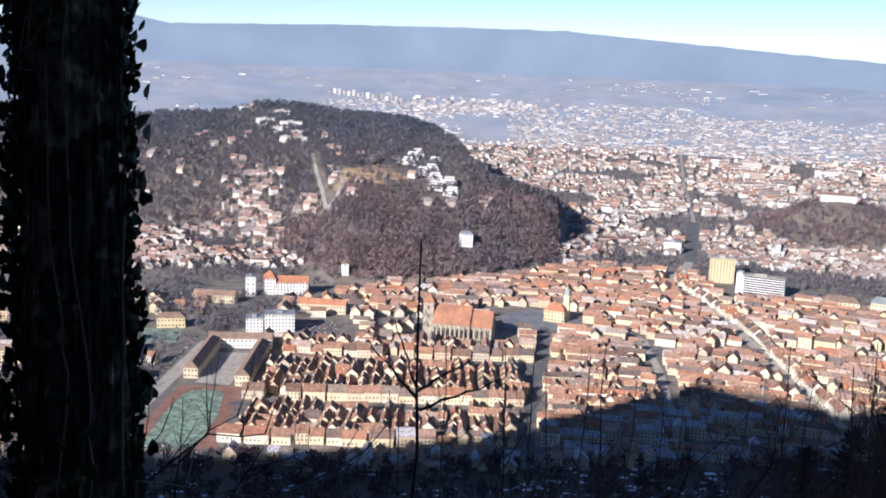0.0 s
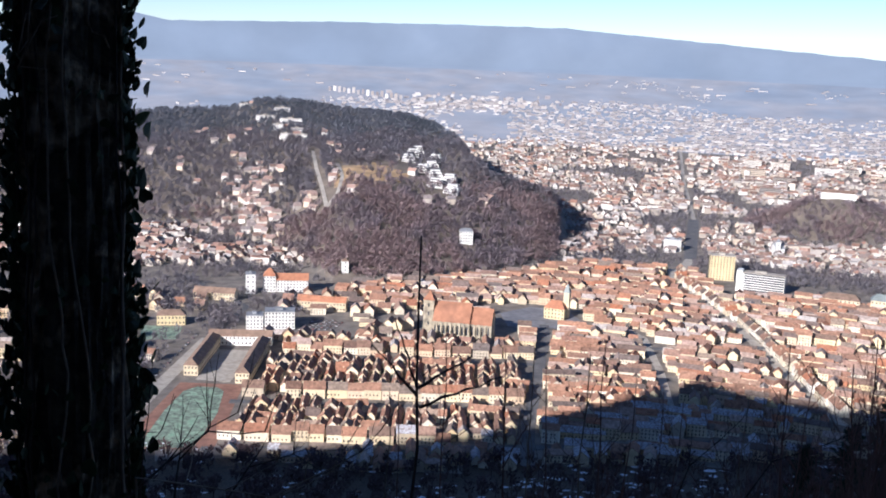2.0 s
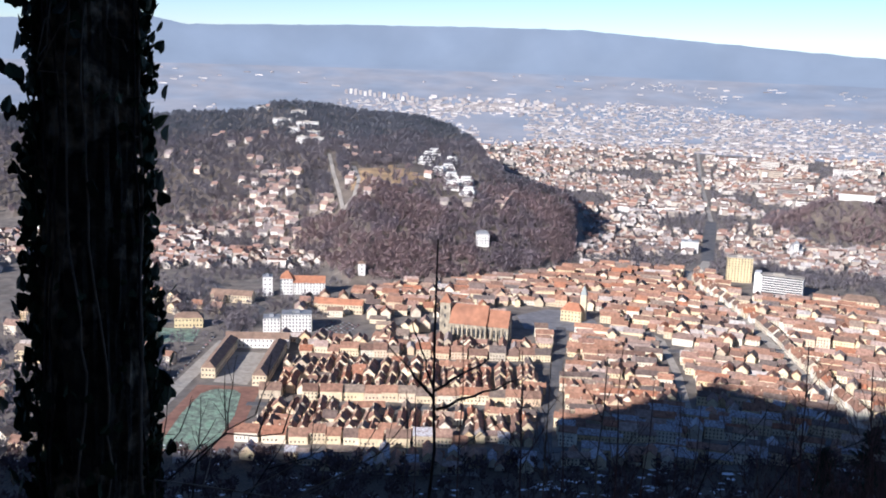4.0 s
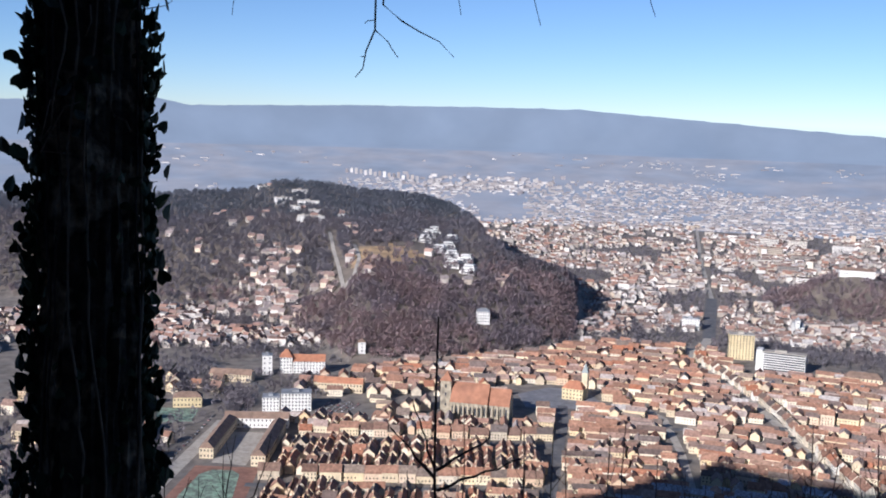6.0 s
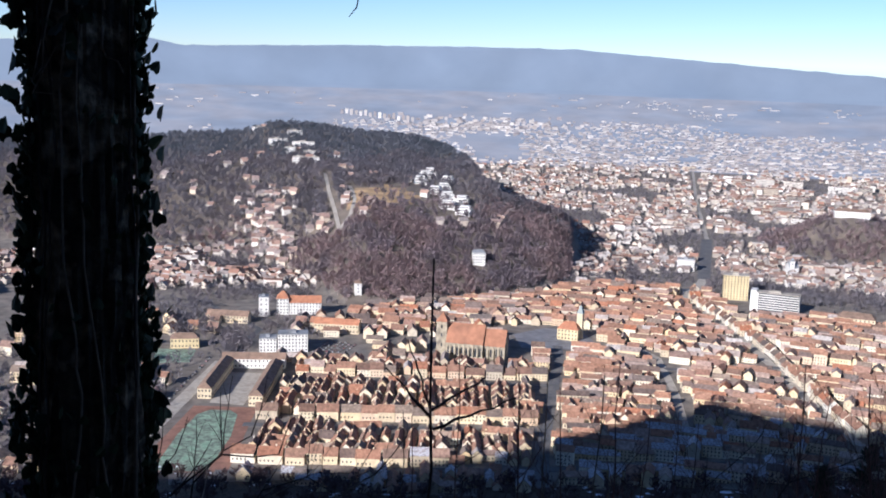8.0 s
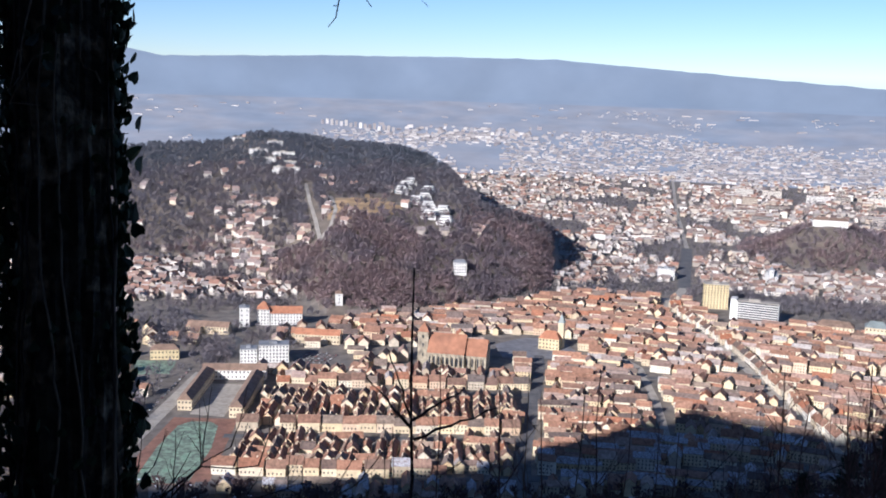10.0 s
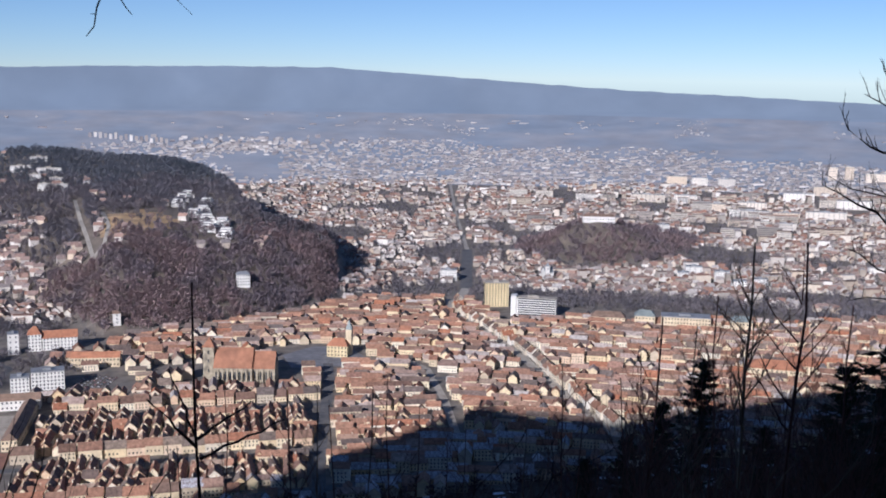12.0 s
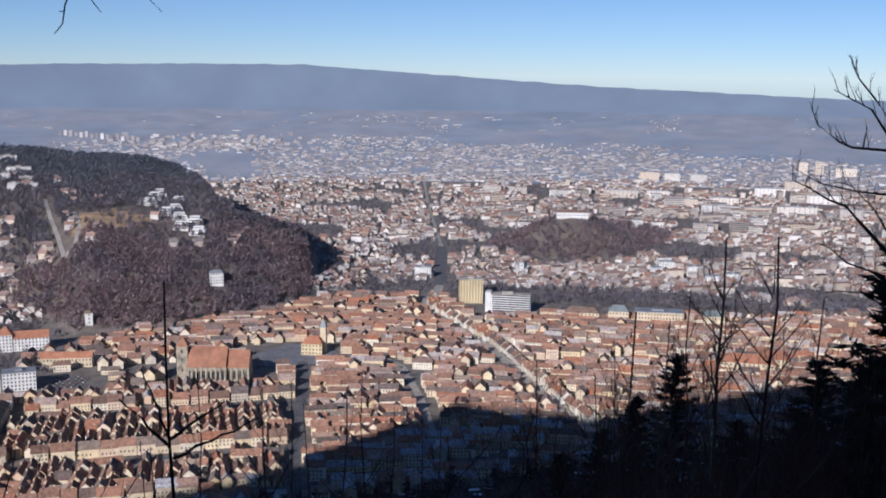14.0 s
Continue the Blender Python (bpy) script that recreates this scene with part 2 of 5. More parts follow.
TOWN_EDGE = [(-600, 700), (-260, 765), (-150, 768), (-20, 757), (100, 778), (250, 802), (400, 822), (700, 865), (1200, 885)]


CREST_LINE = [(-40, 2700), (-3, 2600), (-0.95, 2450), (0.2, 2280), (0.75, 2100), (1.3, 1940), (2.15, 1750), (4.8, 1740), (6, 1730), (6.9, 1690), (9, 1680)]  # bearing, distance of the hill's ridge


def hill(x, y):
    """Plain height of the wooded hill, and how far the crest's own shape counts there."""
    u = y - along(HILL_FOOT, x)
    if u <= 0:
        return 0.0, 0.0
    r, az = math.hypot(x, y), math.degrees(math.atan2(x, y))
    ridge = along(CREST_LINE, az)
    back = max(0.0, r - ridge) / 430
    if back > 0:
        u = y * ridge / r - along(HILL_FOOT, x * ridge / r)
    side = max(0.0, 1 - back) * (1 - smooth(5.4, 7.4, az))
    return along(HILL_RISE, u) * side, smooth(250, 900, u)


def crest_scale(az):
    """How much higher or lower than the plain hill the crest stands at that bearing."""
    best = 1.7
    for r in range(1500, 3300, 30):
        h, ramp = hill(r * math.sin(radians(az)), r * math.cos(radians(az)))
        if h > 25 and ramp > 0.15:
            room = EYE - 11 + r * math.tan(radians(along(CREST, az)))
            best = min(best, 1 + (room / h - 1) / ramp)
    return max(0.25, best)


CREST_SCALE = [(0.5 * k, crest_scale(0.5 * k)) for k in range(-80, 22)]


def land(x, y):
    """Height of the ground."""
    r, az = math.hypot(x, y), math.degrees(math.atan2(x, y))
    z = 0.0
    edge = along(TOWN_EDGE, x)
    if y < edge:
        top = EYE - 1.65
        if y >= 1.2:
            z = top * (1 - (y - 1.2) / (edge - 1.2)) ** 1.55
            z += 1.2 * noise.noise((x * 0.05, y * 0.05, 0)) * smooth(8, 60, r)
        elif y > RIDGE_Y:
            z = top + (along(RIDGE, x) - top) * smooth(0, 1, (1.2 - y) / (1.2 - RIDGE_Y))
        else:
            z = along(RIDGE, x) * (1 - smooth(0, 900, RIDGE_Y - y))
    # wooded hill beyond the old town
    h, ramp = hill(x, y)
    if h > 0:
        z += h * (1 + (along(CREST_SCALE, az) - 1) * ramp)
    # castle hill
    z += 62 * math.exp(-(((x - 690) / 105) ** 2 + ((y - 1860) / 100) ** 2))
    z += 24 * math.exp(-(((x - 830) / 95) ** 2 + ((y - 1990) / 110) ** 2))
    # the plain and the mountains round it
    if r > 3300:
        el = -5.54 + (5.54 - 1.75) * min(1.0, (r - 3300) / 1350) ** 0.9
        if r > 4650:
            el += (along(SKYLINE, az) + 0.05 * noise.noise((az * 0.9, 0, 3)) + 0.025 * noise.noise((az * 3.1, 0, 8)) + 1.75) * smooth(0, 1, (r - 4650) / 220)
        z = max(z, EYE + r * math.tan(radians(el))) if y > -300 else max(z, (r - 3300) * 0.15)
    return z


def place_on_land(x, y, rz=0.0, sink=0.0):
    return pose(x, y, land(x, y) - sink, 0, 0, rz)


def spot(az, el, z=0.0):
    """The place at height z that is seen from the lookout at that bearing and elevation (degrees)."""
    d = (z - EYE) / math.tan(radians(el))
    return d * math.sin(radians(az)), d * math.cos(radians(az))


def build_ground():
    azs = list(np.arange(-26, 42, 0.4)) + list(np.arange(42, 334, 4.0))
    rings = [0.6, 1.0, 1.5, 2.2, 3.2, 4.5, 6.5, 9, 13, 18, 26, 36, 50, 70, 95, 125, 160, 200, 240, 280, 330, 380, 430, 480, 530, 580, 620, 650, 680, 710, 740, 770, 800, 840, 880]
    rings += list(np.arange(920, 3300, 34)) + list(np.arange(3300, 4650, 45)) + list(np.arange(4650, 4891, 16))
    verts, faces, index = [(0, 0, land(0, 0))], [], []
    n = len(azs)
    for r in rings:
        for a in azs:
            x, y = r * math.sin(radians(a)), r * math.cos(radians(a))
            verts.append((x, y, land(x, y)))
    def kind(v):
        x, y, z = v
        r = math.hypot(x, y)
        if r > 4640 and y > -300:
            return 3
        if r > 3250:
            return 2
        if ((x + 119) / 62) ** 2 + ((y - 1745) / 85) ** 2 < 1 + 0.5 * noise.noise((x * 0.03, y * 0.03, 1)):
            return 5
        return 1 if y < along(TOWN_EDGE, x) + 5 else (4 if z > 12 else 0)
    for k in range(n):
        k2 = (k + 1) % n
        faces.append((0, 1 + k2, 1 + k))
        index.append(1)
    for i in range(len(rings) - 1):
        for k in range(n):
            k2 = (k + 1) % n
            f = (1 + i * n + k, 1 + i * n + k2, 1 + (i + 1) * n + k2, 1 + (i + 1) * n + k)
            faces.append(f)
            index.append(kind(verts[f[2]]))
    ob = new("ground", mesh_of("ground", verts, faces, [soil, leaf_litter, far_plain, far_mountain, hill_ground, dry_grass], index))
    ob.data.polygons.foreach_set("use_smooth", [True] * len(faces))
    return tagged(ob, "winter valley floor, wooded slopes and hazy plain up to distant mountains", "ground", kind="structure")


# distance haze is put into these bluish colours and their glow
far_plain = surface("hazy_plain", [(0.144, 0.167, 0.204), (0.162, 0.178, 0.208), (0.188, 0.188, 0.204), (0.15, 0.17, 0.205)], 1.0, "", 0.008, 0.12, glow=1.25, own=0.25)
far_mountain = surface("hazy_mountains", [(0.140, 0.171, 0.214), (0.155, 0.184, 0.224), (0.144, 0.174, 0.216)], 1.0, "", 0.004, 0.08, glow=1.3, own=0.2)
hill_ground = surface("hill_leaf_floor", [(0.13, 0.11, 0.095), (0.19, 0.155, 0.12), (0.15, 0.13, 0.105)], 0.95, "", 0.04, 0.3)
build_ground()


# ---- streets and open places ----
def strip(name, points, width, material, label, lift=0.12, category="road"):
    """A paved band along the points, laid a little above the ground."""
    verts, faces = [], []
    pts = []
    for a, b in zip(points, points[1:]):
        steps = max(1, int(math.dist(a, b) / 30))
        pts += [(a[0] + (b[0] - a[0]) * i / steps, a[1] + (b[1] - a[1]) * i / steps) for i in range(steps)]
    pts.append(points[-1])
    for i, (x, y) in enumerate(pts):
        q, p = pts[min(i + 1, len(pts) - 1)], pts[max(i - 1, 0)]
        d = Vector((q[0] - p[0], q[1] - p[1])).normalized()
        for s in (-1, 1):
            X, Y = x - d.y * s * width / 2, y + d.x * s * width / 2
            z = max(land(X, Y), land(x, y))
            verts += [(X, Y, z + lift), (X, Y, z - 0.5)]
    for i in range(len(pts) - 1):
        a, b = i * 4, i * 4 + 4
        faces += [(a, a + 2, b + 2, b), (a, b, b + 1, a + 1), (a + 2, a + 3, b + 3, b + 2)]
    ob = new(name, mesh_of(name, verts, faces, material))
    return tagged(ob, label, category, kind="structure")


def patch(name, outline, material, label, lift=0.1, category="pavement"):
    bm = bmesh.new()
    f = bm.faces.new([bm.verts.new((x, y, land(x, y) + lift)) for x, y in outline])
    r = bmesh.ops.extrude_face_region(bm, geom=[f])
    for v in r["geom"]:
        if isinstance(v, bmesh.types.BMVert):
            v.co.z -= 0.6
    bmesh.ops.recalc_face_normals(bm, faces=bm.faces)
    me = bpy.data.meshes.new(name)
    bm.to_mesh(me)
    bm.free()
    me.materials.append(material)
    return tagged(new(name, me), label, category, kind="structure")


STREETS = [  # points, width
    ([(372, 700), (347, 926), (343, 1204), (313, 1415), (330, 1500)], 11, pale_paving),
    ([(70, 760), (78, 855), (114, 1115), (118, 1170)], 11, asphalt),
    ([(205, 880), (219, 1010), (224, 1130), (205, 1180)], 8, pale_paving),
    ([(-254, 760), (-254, 853), (-240, 1067)], 14, pale_paving),
    ([(-240, 1067), (-225, 1200), (-330, 1340)], 8, asphalt),
    ([(372, 1574), (459, 1940)], 19, asphalt),
    ([(459, 1940), (560, 2500), (700, 3200)], 8, pale_paving),
    ([(313, 1415), (345, 1500), (372, 1574)], 14, pale_paving),
    ([(-180, 772), (80, 800), (372, 850)], 9, asphalt),
    ([(-180, 880), (75, 887)], 9, asphalt),
    ([(-180, 1012), (95, 1020)], 9, asphalt),
    ([(224, 1090), (343, 1110), (600, 1100)], 9, asphalt),
    ([(500, 1330), (800, 1270), (1150, 1240)], 16, asphalt),
]
for i, (pts, width, m) in enumerate(STREETS):
    strip("street", pts, width, m, "narrow town street between rows of tiled houses", 0.12 + 0.03 * i)
patch("market_square", [(76, 1158), (150, 1156), (162, 1195), (150, 1242), (108, 1250), (70, 1215)], square_paving, "open paved market square in the old town")
patch("running_track", [(-243, 770), (-170, 770), (-176, 925), (-234, 925)], track_red, "worn reddish running track round the sports court", 0.14)
patch("sports_court", [(-228, 772), (-186, 772), (-184, 850), (-190, 905), (-198, 915), (-216, 915), (-225, 902), (-229, 850)], pitch_green, "faded green school sports court with dark patches", 0.22)
patch("school_yard", [(-222, 935), (-190, 930), (-184, 1030), (-222, 1030)], pale_paving, "paved school yard between three wings", 0.16)

FOOTPRINTS = []        # open or built places that the rows of houses leave free: x0, x1, y0, y1


def free(x, y, half):
    for x0, x1, y0, y1 in FOOTPRINTS:
        if x0 - half < x < x1 + half and y0 - half < y < y1 + half:
            return False
    for pts, width, _ in STREETS:
        for a, b in zip(pts, pts[1:]):
            d = Vector((b[0] - a[0], b[1] - a[1]))
            t = max(0, min(1, ((x - a[0]) * d.x + (y - a[1]) * d.y) / d.length_squared))
            if math.hypot(x - a[0] - t * d.x, y - a[1] - t * d.y) < width / 2 + half * 0.95:
                return False
    return True


FOOTPRINTS += [(-262, -168, 765, 1062), (60, 164, 1152, 1250), (-22, 72, 1085, 1140), (370, 470, 1340, 1460), (-215, -105, 1095, 1165), (-330, -255, 1080, 1150), (-300, -150, 1255, 1330)]


# ---- houses ----
def gable_house(w, d, h, rise):
    """wall and roof meshes of a house; ridge along x."""
    wv = [(-w / 2, -d / 2, -3), (w / 2, -d / 2, -3), (w / 2, d / 2, -3), (-w / 2, d / 2, -3), (-w / 2, -d / 2, h), (w / 2, -d / 2, h), (w / 2, d / 2, h), (-w / 2, d / 2, h), (-w / 2, 0, h + rise), (w / 2, 0, h + rise)]
    wf = [(0, 1, 5, 4), (1, 2, 6, 9, 5), (2, 3, 7, 6), (3, 0, 4, 8, 7), (0, 3, 2, 1)]
    o, t, k = 0.5, 0.35, rise / (d / 2)
    rv = []
    for X in (-w / 2 - o, w / 2 + o):
        rv += [(X, -d / 2 - o, h - o * k), (X, 0, h + rise), (X, d / 2 + o, h - o * k), (X, -d / 2 - o, h - o * k + t), (X, 0, h + rise + t), (X, d / 2 + o, h - o * k + t)]
    rf = [(3, 9, 10, 4), (4, 10, 11, 5), (0, 1, 7, 6), (1, 2, 8, 7), (0, 6, 9, 3), (2, 5, 11, 8), (0, 3, 4, 1), (1, 4, 5, 2), (6, 7, 10, 9), (7, 8, 11, 10)]
    return wv, wf, rv, rf


class Rows:
    """Many houses in one mesh: walls, roofs, windows."""
    def __init__(self):
        self.v, self.f, self.i = [], [], []

    def add(self, verts, faces, m, kind):
        b = len(self.v)
        self.v += [tuple(m @ Vector(p)) for p in verts]
        self.f += [tuple(b + k for k in f) for f in faces]
        self.i += [kind] * len(faces)

    def house(self, x, y, w, d, h, rise, rz, panes=True, frost=False):
        m = place_on_land(x, y, rz)
        wv, wf, rv, rf = gable_house(w, d, h, rise)
        self.add(wv, wf, m, 0)
        self.add(rv, rf, m, 3 if frost else 1)
        if panes:
            for s in (-1, 1):
                for level in range(max(1, int(h / 3.2))):
                    for k in range(int(w / 3)):
                        X, Z = -w / 2 + 1.6 + k * 3, 1.3 + level * 3.1
                        Y = s * (d / 2 + 0.05)
                        self.add([(X - 0.5, Y, Z), (X + 0.5, Y, Z), (X + 0.5, Y, Z + 1.5), (X - 0.5, Y, Z + 1.5)], [(0, 1, 2, 3)], m, 2)

    def block(self, x, y, w, d, h, rz, panes=0):
        m = place_on_land(x, y, rz)
        v = [(a * w / 2, b * d / 2, c) for c in (-4, h) for a, b in ((-1, -1), (1, -1), (1, 1), (-1, 1))]
        self.add(v, [(0, 1, 5, 4), (1, 2, 6, 5), (2, 3, 7, 6), (3, 0, 4, 7)], m, 0)
        top = [(a * (w / 2 + .3), b * (d / 2 + .3), c) for c in (h, h + 0.8) for a, b in ((-1, -1), (1, -1), (1, 1), (-1, 1))]
        self.add(top, [(0, 1, 5, 4), (1, 2, 6, 5), (2, 3, 7, 6), (3, 0, 4, 7), (4, 5, 6, 7)], m, 1)
        for level in range(panes):
            Z = 1.5 + level * h / panes
            self.add([(-w / 2 + 1, -d / 2 - 0.06, Z), (w / 2 - 1, -d / 2 - 0.06, Z), (w / 2 - 1, -d / 2 - 0.06, Z + 1.3), (-w / 2 + 1, -d / 2 - 0.06, Z + 1.3)], [(0, 1, 2, 3)], m, 2)

    def make(self, name, mats, label, category):
        return tagged(new(name, mesh_of(name, self.v, self.f, mats, self.i)), label, category, kind="stuff")


rng = random.Random(7)
PROTOS = []
for w, d, h, rise in ((12, 11, 6, 5), (15, 11, 7, 5), (9, 8, 5, 4), (19, 11, 7, 5.2), (18, 6.8, 5, 3.6), (26, 7.2, 5.2, 3.8), (13, 11, 8, 5), (20, 8.5, 7, 3.2), (15, 9, 8, 3.4), (28, 8.5, 6.5, 3.1)):
    thing = tagged(new("town_house"), "old town house with plastered walls and a steep clay tile roof", "house", "houses of the old town")
    wv, wf, rv, rf = gable_house(w, d, h, rise)
    bm = bmesh.new(); solid(bm, wv, wf); wall = part("wall", bm, plaster, thing)
    bm = bmesh.new(); solid(bm, rv, rf); roof = part("roof", bm, roof_tile, thing)
    bm = bmesh.new(); box(bm, w * 0.2, w * 0.2 + 0.9, 0.6, 1.5, h + rise * 0.5, h + rise + 1.4); part("chimney", bm, plaster, roof)
    pane = None
    for level in range(2 if h > 7 else 1):
        for k in range(min(4, int(w / 3.2))):
            m = Matrix.Translation((-w / 2 + 2 + k * 3.2, -d / 2, 1.4 + level * 3.4))
            if pane is None:
                bm = bmesh.new(); box(bm, -0.55, 0.55, -0.06, 0.1, 0, 1.6)
                pane = part("window", bm, window_glass, wall)
                pane.matrix_basis = m
            else:
                shared_part("window", pane.data, wall, m)
    PROTOS.append((thing, w, d, h))
used = set()
rows = Rows()
FRONT_SPOTS = []
count = 0


def put_house(k, x, y, rz):
    """A house of the k-th kind: one of the nearer, sunlit ones a thing of its own, the others in the rows."""
    global count
    thing, w, d, h = PROTOS[k]
    if -190 < x < 330 and max(780, along(SNOW_LINE, x)) < y < 1010 and count < 300:
        count += 1
        m = place_on_land(x, y, rz, -rng.uniform(0, 2.4))
        if k in used:
            copy_thing(thing, m)
        else:
            used.add(k)
            thing.matrix_basis = m
    else:
        pitch = rng.uniform(0.34, 0.46) if k > 6 else rng.uniform(0.4, 0.52)
        rows.house(x, y, w * rng.uniform(0.9, 1.1), d, h * rng.uniform(0.65, 1.6), d * pitch, rz, True, y < along(SNOW_LINE, x) and rng.random() < 0.3)


SNOW_LINE = [(-330, 760), (-128, 775), (70, 830), (150, 870), (215, 912), (270, 925), (340, 905), (500, 905), (900, 960)]


def inside_old_town(x, y):
    return y > along(TOWN_EDGE, x) - 15 and y < along([(-260, 1270), (-130, 1300), (0, 1370), (120, 1440), (200, 1520), (330, 1480), (500, 1330), (700, 1270), (1200, 1200)], x)


# leafy quarter beside the school
for _ in range(130):
    x, y = rng.uniform(-480, -264), rng.uniform(740, 1260)
    if free(x, y, 9):
        put_house(rng.choice((0, 1, 2)), x, y, rng.choice((0, 90)) + rng.uniform(-20, 20))
# western quarter: street fronts, and long lots of narrow wings behind them
FRONTS = [(668, 722), (722, 790), (790, 893), (893, 1026), (1026, 1092)]
for y0, y1 in FRONTS:
    x = -172.0
    while x < 90:
        k = rng.choice((0, 1, 3, 6))
        w = PROTOS[k][1]
        X, Y = x + w / 2, y0 + 7 + 0.03 * (x + 170) + rng.uniform(-1.5, 1.5)
        if inside_old_town(X, Y) and free(X, Y, 5) and rng.random() < 0.93:
            put_house(k, X, Y, rng.uniform(-1, 4))
        x += w + rng.choice((0.2, 0.2, 2.5))
    x = -166.0
    while x < 85:
        Y = y0 + 15 + rng.uniform(0, 4)
        shift = 0.0
        while Y < y1 - 9:
            k = rng.choice((4, 4, 5, 2, 2, 0))
            w = PROTOS[k][1]
            shift += rng.uniform(-1.5, 2.0)
            across = rng.random() < 0.16
            if Y + w < y1 + 2 and rng.random() < 0.93 and inside_old_town(x, Y + w / 2) and free(x + shift, Y + w / 2, 5):
                put_house(k, x + shift, Y + w / 2, (rng.uniform(-8, 8) if across else 90 + rng.uniform(-5, 3)))
            Y += w * rng.uniform(0.9, 1.1) + rng.choice((0, 1, 5))
        x += rng.uniform(8.2, 11.5)
# pale fronts along the sunny side of the main street
front = tagged(new("street_front_house"), "pale sunlit town house on the main street", "house", "houses along the main street")
wv, wf, rv, rf = gable_house(14, 11, 8.2, 5)
bm = bmesh.new(); solid(bm, wv, wf); wall = part("wall", bm, pale_fronts, front)
bm = bmesh.new(); solid(bm, rv, rf); roof = part("roof", bm, roof_tile, front)
bm = bmesh.new(); box(bm, 2.5, 3.4, 0.6, 1.5, 10, 14.6); part("chimney", bm, plaster, roof)
for level in range(2):
    for k in range(4):
        bm = bmesh.new(); box(bm, -5.6 + 3.2 * k, -4.5 + 3.2 * k, 5.4, 5.57, 1.4 + 3.4 * level, 3.0 + 3.4 * level); part("window", bm, window_glass, wall)
main_street = [(372, 700), (347, 926), (343, 1204), (313, 1415), (330, 1500)]
y, placed = 905.0, False
while y < 1480:
    x = float(np.interp(y, [p[1] for p in main_street], [p[0] for p in main_street])) + 11.5 + rng.uniform(-1.2, 1.2)
    m = place_on_land(x, y, (92 if rng.random() < 0.7 else 182) + rng.uniform(-3, 3), rng.uniform(0, 2.2))
    if placed:
        copy_thing(front, m)
    else:
        front.matrix_basis, placed = m, True
    FRONT_SPOTS.append((x, y))
    y += 14.2 + rng.choice((0, 0, 3, 7))
# eastern quarter: long narrow wings packed side by side in every lot
y = 690.0
while y < 1530:
    x = 85.0 if y < 1250 else -130
    while x < 1150:
        k = rng.choice((7, 7, 8, 8, 9, 4, 1, 2))
        w = PROTOS[k][1]
        X, Y = x + w / 2, y + rng.uniform(-2, 2)
        if inside_old_town(X, Y) and free(X, Y, 7) and land(X, Y) < 8 and all(abs(X - a) > 12 or abs(Y - b) > 11 for a, b in FRONT_SPOTS):
            lie = -6 - 18 * smooth(110, 330, X)
            turn = lie + rng.gauss(0, 4) + (90 if w < 20 and rng.random() < 0.4 else 0)
            if free(X - w * 0.35, Y, 4) and free(X + w * 0.35, Y, 4):
                put_house(k, X, Y, turn)
            else:
                put_house(2, X, Y, turn)
        x += w * rng.uniform(0.86, 1.06)
    y += rng.uniform(12.5, 15)
y = 1075.0
while y < 1310:
    x = -180.0
    while x < 80:
        k = rng.choice((0, 1, 3, 4))
        w = PROTOS[k][1]
        if inside_old_town(x, y) and free(x, y, 8) and land(x, y) < 8 and rng.random() < 0.8:
            put_house(k, x, y, rng.choice((0, 90)) + rng.uniform(-8, 8))
        x += w + rng.uniform(1, 8)
    y += 21
rows.make("old_town_rows", [plaster_row, roof_tiles_row, window_glass, frosted_tile], "closely packed old town houses with clay tile roofs", "houses")
for k, (thing, w, d, h) in enumerate(PROTOS):
    if k not in used:
        thing.matrix_basis = place_on_land(100 + k, 820, 0)

# ---- the newer city ----
city = Rows()
SUBURB = []
for w, d, h, rise in ((12, 10, 6, 4.5), (14, 9, 7.5, 4), (10, 10, 5.5, 4.2)):
    thing = tagged(new("suburb_house"), "pale suburban house with a tiled roof among bare trees", "house", "houses of the suburbs")
    wv, wf, rv, rf = gable_house(w, d, h, rise)
    bm = bmesh.new(); solid(bm, wv, wf); part("wall", bm, suburb_plaster, thing)
    bm = bmesh.new(); solid(bm, rv, rf); roof = part("roof", bm, suburb_tile, thing)
    bm = bmesh.new(); box(bm, 1.5, 2.4, 0.5, 1.4, h + rise * 0.5, h + rise + 1.2); part("chimney", bm, suburb_plaster, roof)
    SUBURB.append([thing, False])


def put_suburb(k, x, y, rz):
    m = place_on_land(x, y, rz)
    if SUBURB[k][1]:
        copy_thing(SUBURB[k][0], m)
    else:
        SUBURB[k][1] = True
        SUBURB[k][0].matrix_basis = m


CITY_EDGE = [(-600, 1190), (-330, 1290), (-250, 1340), (200, 1560), (330, 1620), (500, 1530), (700, 1430), (900, 1290), (1200, 1130)]
near_houses = 0
for _ in range(14000):
    az, el = rng.uniform(-25, 39), -rng.uniform(5.5, 12.5) if rng.random() < 0.75 else -rng.uniform(5.5, 8.5)
    x, y = spot(az, el)
    if y < along(CITY_EDGE, x) or not free(x, y, 7):
        continue
    if land(x, y) > 7 or noise.noise((x * 0.006, y * 0.006, 2)) > 0.2:
        continue
    s = rng.uniform(0.7, 1.15)
    if y < 1950 and near_houses < 240:
        near_houses += 1
        put_suburb(rng.randrange(3), x, y, rng.choice((0, 90)) + rng.uniform(-25, 5))
    elif rng.random() < 0.93:
        city.house(x, y, 12 * s, 9 * s, rng.uniform(4, 8), 4.0 * s, rng.choice((0, 90)) + rng.uniform(-25, 5), False)
    else:
        city.block(x, y, rng.uniform(10, 26), 10, rng.uniform(7, 12) + 5 * smooth(18, 30, az), rng.uniform(-25, 5), 0)
